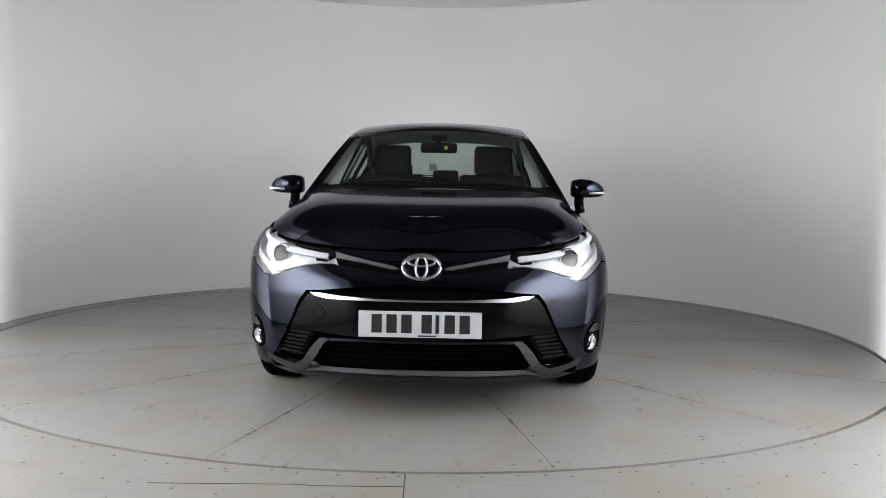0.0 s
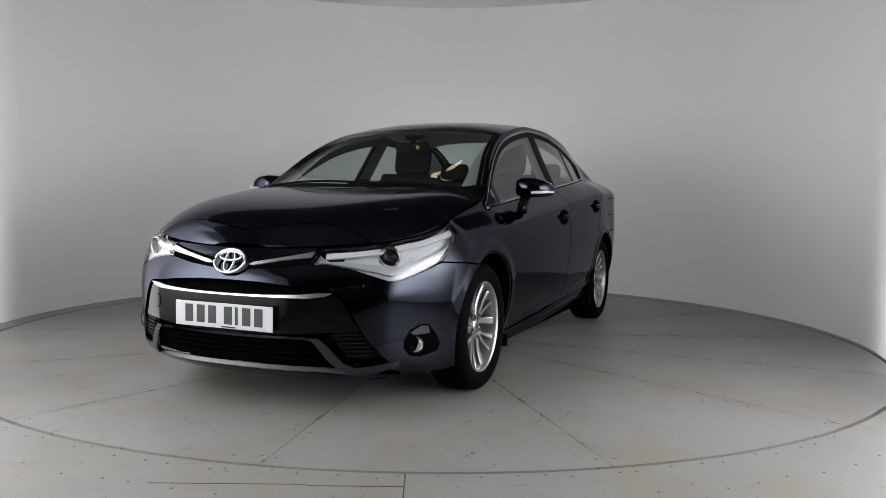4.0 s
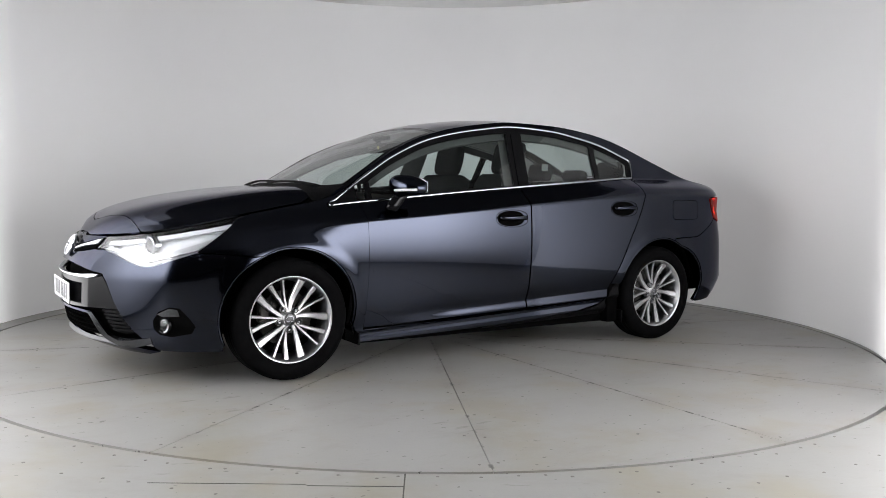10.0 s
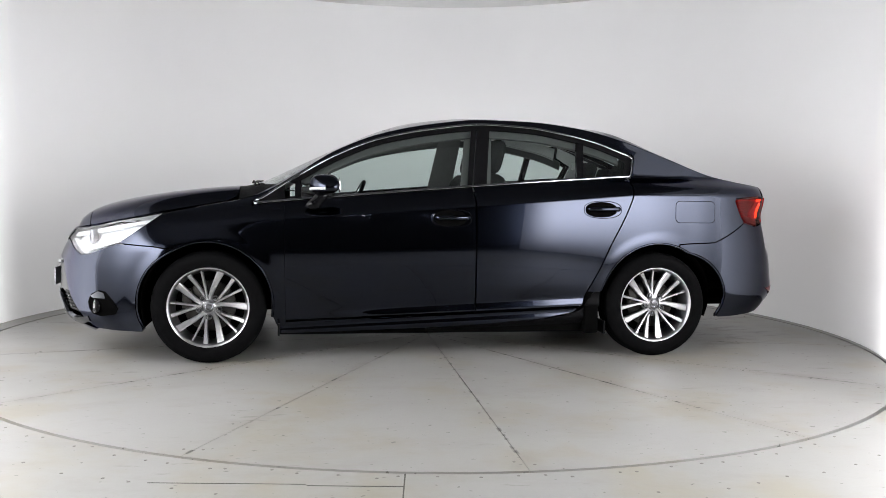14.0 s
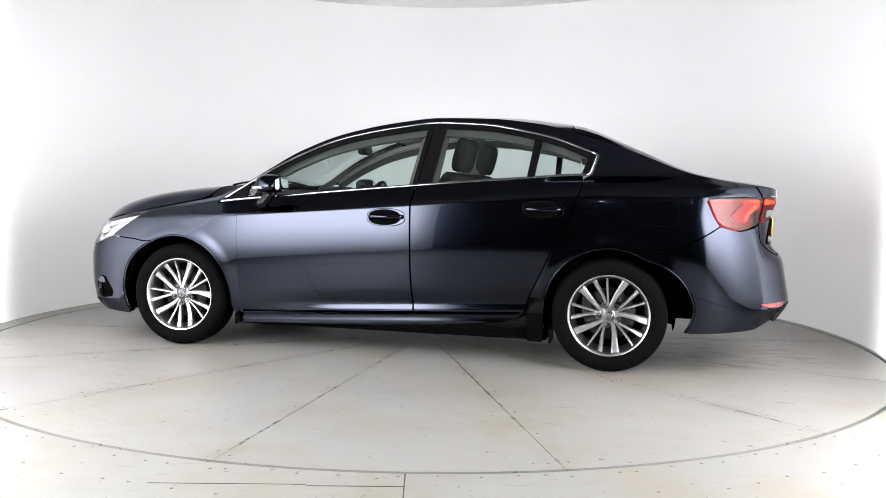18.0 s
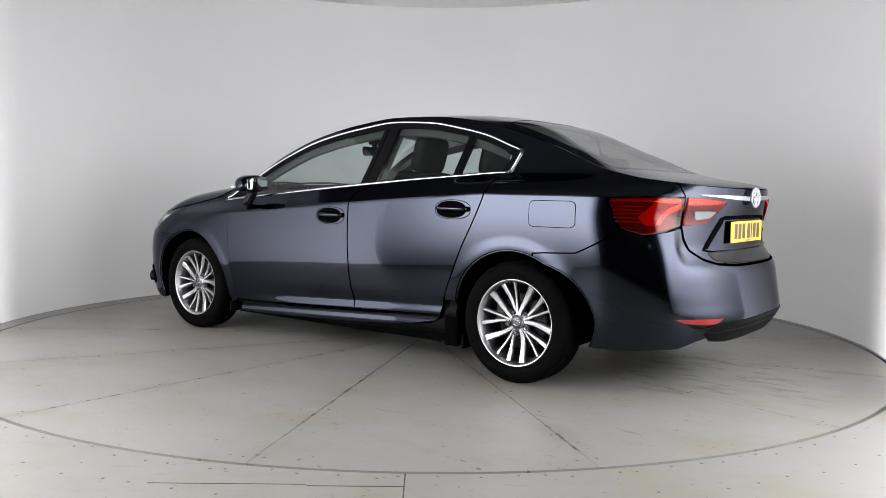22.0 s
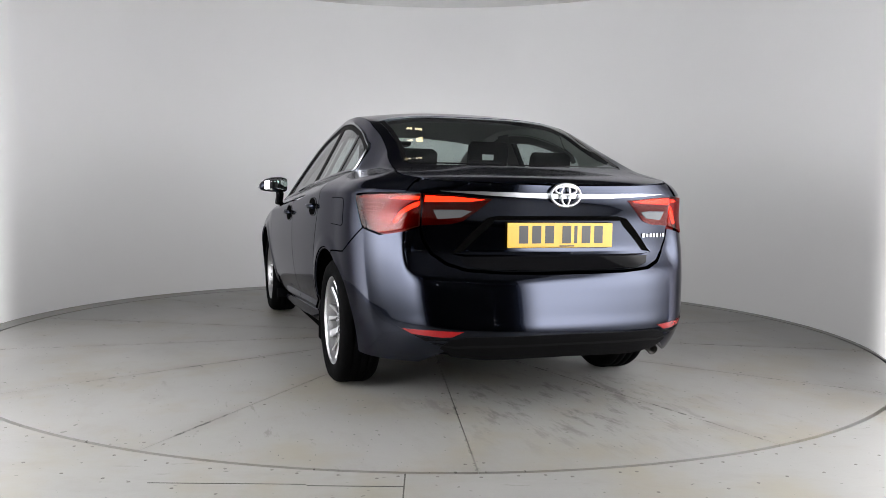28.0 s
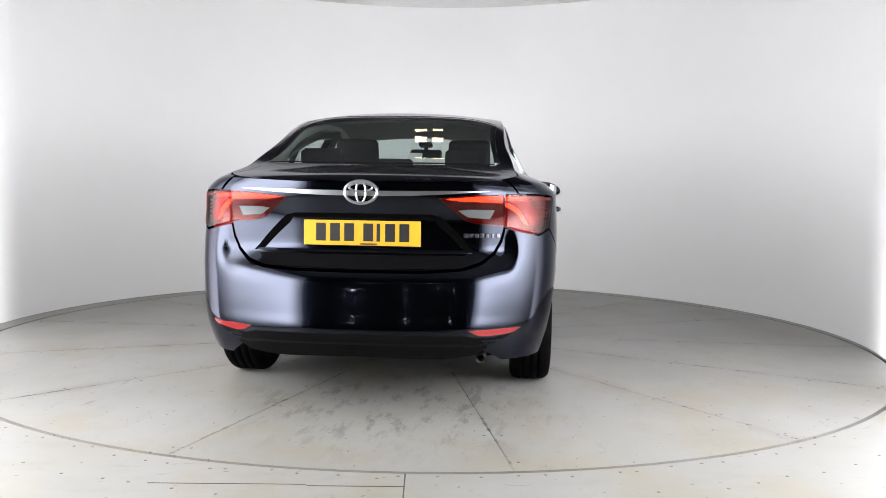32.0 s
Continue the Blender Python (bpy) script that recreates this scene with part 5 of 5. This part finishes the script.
def wheel(at, s, phase):
    w = new("wheel")
    w.parent = car
    w["label"] = "silver multi-spoke alloy wheel with a black tyre"
    w.location = at
    tyre = [(0.222, -0.085), (0.24, -0.100), (0.27, -0.107), (0.298, -0.102), (0.313, -0.088), (0.320, -0.075), (0.3235, -0.058)]
    for g in (-0.040, 0.0, 0.040):
        tyre += [(0.3235, g - 0.006), (0.3165, g - 0.004), (0.3165, g + 0.004), (0.3235, g + 0.006)]
    tyre += [(0.3235, 0.058), (0.320, 0.075), (0.313, 0.088), (0.298, 0.102), (0.27, 0.107), (0.24, 0.100), (0.2255, 0.088), (0.222, 0.080)]
    vs, fs = lathe(tyre, 96)
    mesh_object("tyre", vs, fs, RUBBER, w, "black road tyre")
    prof = [(0.236, 0.083), (0.2335, 0.092), (0.226, 0.092), (0.219, 0.080), (0.212, 0.050), (0.200, 0.0), (0.196, -0.06), (0.215, -0.085)]
    vs, fs = flip(*lathe(prof, 72), s)
    rim = mesh_object("rim", vs, fs, ALLOY, w)
    for k in range(5):
        base = phase + 72 * k
        for a_in, a_out, wi, wo in ((-14, 0, 0.022, 0.042), (34, 23, 0.014, 0.027), (41, 43, 0.013, 0.014)):
            vs, fs = flip(*spoke(base + a_in, base + a_out, wi, wo), s)
            mesh_object("spoke", vs, fs, ALLOY, rim, smooth=False)
    vs, fs = flip(*lathe([(0.0005, 0.060), (0.028, 0.060), (0.032, 0.056), (0.036, 0.049), (0.050, 0.047), (0.056, 0.030)], 40), s)
    hub = mesh_object("hub", vs, fs, ALLOY, rim)
    vs, fs = flip(*lathe([(0.0005, 0.064), (0.025, 0.0635), (0.030, 0.060)], 28), s)
    mesh_object("hub_cap", vs, fs, ALLOY_DARK, rim)
    pts = [(0.021 * math.cos(2 * math.pi * k / 20), 0.0645 * s, 0.015 * math.sin(2 * math.pi * k / 20)) for k in range(20)]
    vs, fs = tube(pts, 0.0022, 6, True)
    mesh_object("cap_ring", vs, fs, CHROME, rim)
    for k in range(5):
        a = radians(phase + 19 + 72 * k)
        cx, cz = 0.058 * math.cos(a), 0.058 * math.sin(a)
        vs, fs = flip(*lathe([(0.0175, 0.030), (0.0175, 0.0575), (0.0150, 0.0585), (0.0135, 0.045), (0.0005, 0.045)], 16), s)
        mesh_object("bolt_hole", [(x + cx, y, z + cz) for x, y, z in vs], fs, ALLOY_DARK, rim)
        vs, fs = flip(*lathe([(0.0085, 0.040), (0.0085, 0.055), (0.006, 0.059), (0.0005, 0.059)], 6), s)
        mesh_object("wheel_nut", [(x + cx, y, z + cz) for x, y, z in vs], fs, CHROME, rim, smooth=False)
    # brake disc and caliper behind the spokes, dark back
    vs, fs = flip(*lathe([(0.06, 0.0), (0.145, 0.0), (0.148, -0.004), (0.148, -0.018)], 40), s)
    mesh_object("brake_disc", vs, fs, EXHAUST, w)
    part("brake_caliper", box((0.06, 0.05, 0.12), (0.125, 0.0, 0.04), 0.012), EXHAUST, w)
    vs, fs = flip(*lathe([(0.0005, -0.03), (0.212, -0.03)], 40), s)
    mesh_object("back_plate", vs, fs, VOID, w)


for xw, zw, ph in ((1.35, 0.3235, 108), (-1.35, 0.3235, 115)):
    for s in (1, -1):
        wheel((xw, 0.765 * s, zw), s, ph)


# ---- underside and cabin ----
def underside():
    part("floor_pan", box((1.95, 1.56, 0.09), (-0.02, 0, 0.195), 0.01), VOID, car)
    part("front_tray", box((0.45, 0.8, 0.04), (1.86, 0, 0.21), 0.01), VOID, car)
    part("rear_tray", box((0.50, 0.98, 0.05), (-1.95, 0, 0.30), 0.01), VOID, car)
    part("engine_block", box((1.05, 0.98, 0.55), (1.62, 0, 0.48), 0.05), VOID, car)
    part("boot_floor", box((1.05, 0.98, 0.50), (-1.68, 0, 0.62), 0.05), VOID, car)
    for x in (1.35, -1.35):
        vs, fs = lathe([(0.0005, -0.7), (0.03, -0.7), (0.03, 0.7), (0.0005, 0.7)], 12)
        mesh_object("axle", [(a + x, b, c + 0.30) for a, b, c in vs], fs, VOID, car)
    for s in (1, -1):
        inner = P([(1.0, 0.22), (1.0, belt(1.0) - 0.02)] + along(lambda x: (x, belt(x) - 0.012), 0.9, -1.2, 16) + [(-1.3, 1.08), (-1.3, 0.75), (-0.98, 0.60), (-0.95, 0.22)])
        skin("door_lining", inner, DASH, car, lift=-0.055, gap=0, flange=0, mirror=s)
        skin("cant_lining", P(along(lambda x: (x, window_top(x) - 0.015), 0.85, -1.1, 24) + along(lambda x: (x, top_edge(x) - 0.01), -1.1, 0.85, 24)), TRIM_GREY, car, lift=-0.045, gap=0, flange=0, mirror=s)
        skin("frame_lining", P(along(lambda x: (x, window_top(x) - 0.005), 0.86, -1.16, 24) + along(lambda x: (x, window_top(x) - 0.062), -1.16, 0.80, 24)), FRAME_GREY, car, lift=-0.032, gap=0, flange=0.02, mirror=s)
        skin("pillar_lining", P([(-0.12, belt(-0.12)), (-0.31, belt(-0.31)), (-0.35, window_top(-0.35)), (-0.18, window_top(-0.18))]), PILLAR_GREY, car, lift=-0.05, gap=0, flange=0, mirror=s)
        skin("rear_pillar_lining", P([(-1.20, belt(-1.2) - 0.02), (-1.24, 1.235), (-1.12, 1.30), (-1.12, 1.37), (-1.5, 1.22), (-1.70, 1.14), (-1.70, 1.10)]), TRIM_GREY, car, lift=-0.05, gap=0, flange=0, mirror=s)
        top_patch("screen_pillar_lining", [(x, s * e) for x, e in [(x, 0.985) for x in np.linspace(1.05, 0.30, 8)] + [(x, 0.90 - 0.16 * (x - 0.3)) for x in np.linspace(0.30, 1.0, 8)]], TRIM_GREY, lift=-0.03, flange=0, gap=0)
    roof = [(0.25, 0.0), (0.27, 0.9)] + [(x, 0.97) for x in np.linspace(0.2, -1.05, 8)] + [(-1.10, 0.85), (-1.07, 0.0)]
    top_patch("headlining", mirrored(roof), TRIM_GREY, lift=-0.035, flange=0, gap=0, label="pale grey headlining")


underside()


def cushion(name, cuts, mat, parent, turn=None, label=""):
    vs, fs = blob(cuts, 20)
    ob = mesh_object(name, vs, fs, mat, parent, label)
    if turn:
        ob.matrix_local = turn
    return ob


def headrest(parent, x, y, z, w, h, lean):
    hr = cushion("headrest", [(-w, 0, 0, 0.028, h * 0.8, 0.6), (-w * 0.85, 0, 0, 0.048, h, 0.6), (w * 0.85, 0, 0, 0.048, h, 0.6), (w, 0, 0, 0.028, h * 0.8, 0.6)], SEAT, parent, Matrix.Translation((x, y, z)) @ pose(0, 0, 0, 0, lean, 0))
    for s in (-1, 1):
        vs, fs = tube([(0, s * 0.062, -h - 0.10), (0, s * 0.062, -h + 0.02)], 0.006, 8)
        mesh_object("post", vs, fs, CHROME, hr)
    return hr


def front_seat(y):
    st = new("front_seat")
    st.parent = car
    st["label"] = "black fabric front seat with headrest"
    cushion("seat_cushion", [(-0.25, 0, 0, 0.20, 0.05, 0.5), (-0.22, 0, 0, 0.26, 0.09, 0.5), (0.22, 0, 0, 0.26, 0.09, 0.5), (0.25, 0, 0, 0.20, 0.05, 0.5)], SEAT, st, Matrix.Translation((0.05, y, 0.50)) @ pose(0, 0, 0, 0, -8, 0))
    cushion("backrest", [(-0.25, 0, 0, 0.05, 0.24, 0.55), (-0.22, 0.0, 0.0, 0.085, 0.31, 0.5), (0.22, 0.0, 0.0, 0.085, 0.31, 0.5), (0.25, 0, 0, 0.05, 0.24, 0.55)], SEAT, st, Matrix.Translation((-0.28, y, 0.83)) @ pose(0, 0, 0, 0, -20, 0))
    headrest(st, -0.40, y, 1.235, 0.135, 0.108, -14)


def cabin():
    front_seat(0.37)
    front_seat(-0.37)
    bench = new("rear_bench")
    bench.parent = car
    bench["label"] = "black fabric rear bench with three headrests"
    cushion("seat_cushion", [(-0.62, 0, 0, 0.20, 0.06, 0.5), (-0.58, 0, 0, 0.25, 0.09, 0.5), (0.58, 0, 0, 0.25, 0.09, 0.5), (0.62, 0, 0, 0.20, 0.06, 0.5)], SEAT, bench, Matrix.Translation((-0.85, 0, 0.50)))
    cushion("backrest", [(-0.62, 0, 0, 0.06, 0.26, 0.5), (-0.58, 0, 0, 0.09, 0.31, 0.5), (0.58, 0, 0, 0.09, 0.31, 0.5), (0.62, 0, 0, 0.06, 0.26, 0.5)], SEAT, bench, Matrix.Translation((-1.18, 0, 0.80)) @ pose(0, 0, 0, 0, -24, 0))
    for y in (0.40, -0.40):
        headrest(bench, -1.30, y, 1.17, 0.115, 0.065, -16)
    headrest(bench, -1.32, 0.0, 1.135, 0.105, 0.045, -16)
    part("parcel_shelf", box((0.46, 1.20, 0.03), (-1.56, 0, 1.075), 0.01), DASH, car)
    part("brake_lamp", box((0.05, 0.24, 0.03), (-1.70, 0, 1.115), 0.008), LAMP_GREY, car)
    # dashboard
    vs, fs = [], []
    prof = [(1.10, 0.97), (0.98, 1.0), (0.80, 0.985), (0.70, 0.955), (0.66, 0.90), (0.68, 0.75), (0.72, 0.55), (1.0, 0.5), (1.15, 0.6)]
    for y in np.linspace(-0.70, 0.70, 15):
        for x, z in prof:
            vs.append((x - 0.05 * (y / 0.7) ** 2, float(y), z))
    k = len(prof)
    for i in range(14):
        for j in range(k - 1):
            fs.append((i * k + j, i * k + j + 1, (i + 1) * k + j + 1, (i + 1) * k + j))
    mesh_object("dashboard", vs, fs, DASH, car, "charcoal dashboard")
    cushion("instrument_hood", [(-0.53, 0, 0, 0.07, 0.02, 0.6), (-0.48, 0, 0, 0.10, 0.045, 0.6), (-0.26, 0, 0, 0.10, 0.045, 0.6), (-0.21, 0, 0, 0.07, 0.02, 0.6)], DASH, car, Matrix.Translation((0.75, 0, 0.985)))
    # steering wheel on the car's right
    sw = new("steering_wheel")
    sw.parent = car
    sw.matrix_local = Matrix.Translation((0.47, -0.37, 0.90)) @ pose(0, 0, 0, 0, 64, 0)
    pts = [(0.183 * math.cos(2 * math.pi * k / 36), 0.183 * math.sin(2 * math.pi * k / 36), 0) for k in range(36)]
    vs, fs = tube(pts, 0.015, 10, True)
    mesh_object("wheel_ring", vs, fs, BLACK_MATT, sw)
    vs, fs = lathe([(0.0005, 0.03), (0.05, 0.028), (0.075, 0.0), (0.06, -0.03), (0.0005, -0.04)], 24, "Z")
    mesh_object("wheel_boss", vs, fs, BLACK_MATT, sw)
    for a in (0, 90, 180):
        c, s = math.cos(radians(a)), math.sin(radians(a))
        vs, fs = tube([(0.06 * s * -1, 0.06 * c, 0), (-0.175 * s, 0.175 * c, 0)], 0.014, 8)
        mesh_object("wheel_spoke", vs, fs, SILVER, sw)
    # mirror and camera pod on the windscreen
    rv = new("rear_view_mirror")
    rv.parent = car
    rv.matrix_local = Matrix.Translation((0.40, 0.0, 1.285)) @ pose(0, 0, 0, 0, 8, 0)
    cushion("mirror_case", [(-0.118, 0, 0, 0.010, 0.020, 0.6), (-0.105, 0, 0, 0.018, 0.033, 0.6), (0.105, 0, 0, 0.018, 0.033, 0.6), (0.118, 0, 0, 0.010, 0.020, 0.6)], BLACK_MATT, rv)
    part("mirror_arm", box((0.03, 0.03, 0.05), (-0.005, 0, 0.035), 0.008), BLACK_MATT, rv)
    part("camera_pod", box((0.09, 0.10, 0.03), (-0.035, 0, 0.062), 0.012), BLACK_MATT, rv)
    vs, fs = lathe([(0.0005, 0.0225), (0.013, 0.0220)], 16, "X")
    mesh_object("sticker", [(x, y + 0.045, z + 0.004) for x, y, z in vs], fs, STICKER, rv, "round yellow sticker")
    p = part("paper_tag", box((0.002, 0.07, 0.05), (-1.10, -0.10, 1.20), 0.0005), PAPER, car)


cabin()


# ---- wipers ----
def wipers():
    for (x0, y0), (x1, y1) in (((1.10, 0.60), (1.155, -0.02)), ((1.13, 0.0), (1.10, -0.60))):
        w = new("wiper")
        w.parent = car
        a = Vector((x0, y0, T(x0, y0 / edge_y(x0)).z + 0.014))
        b = Vector((x1, y1, T(x1, y1 / edge_y(x1)).z + 0.014))
        pts = [a.lerp(b, t) + Vector((0, 0, 0.016 * math.sin(math.pi * t))) for t in np.linspace(0, 1, 8)]
        vs, fs = tube(pts, 0.007, 6)
        mesh_object("wiper_arm", vs, fs, BLACK_MATT, w)
        vs, fs = tube([p + Vector((-0.02, 0, 0.002)) for p in pts], 0.005, 6)
        mesh_object("wiper_blade", vs, fs, BLACK_MATT, w)


wipers()


# ---- what moves ----
TURN0, RATE, START = -92.617, -5.7746, 0.301
CAR_OFF = Matrix.Translation((0.0529, 0.0766, 0))


def motions():
    times = [0, 0.15, 0.3, 0.45, 0.7, 1.0] + [1.5 + 0.5 * k for k in range(62)]
    rows = [(t, pose(0, 0, 0, 0, 0, TURN0 + RATE * max(0, t - START))) for t in times]
    walk(turntable, rows)
    walk(car, [(t, m @ CAR_OFF) for t, m in rows])


motions()
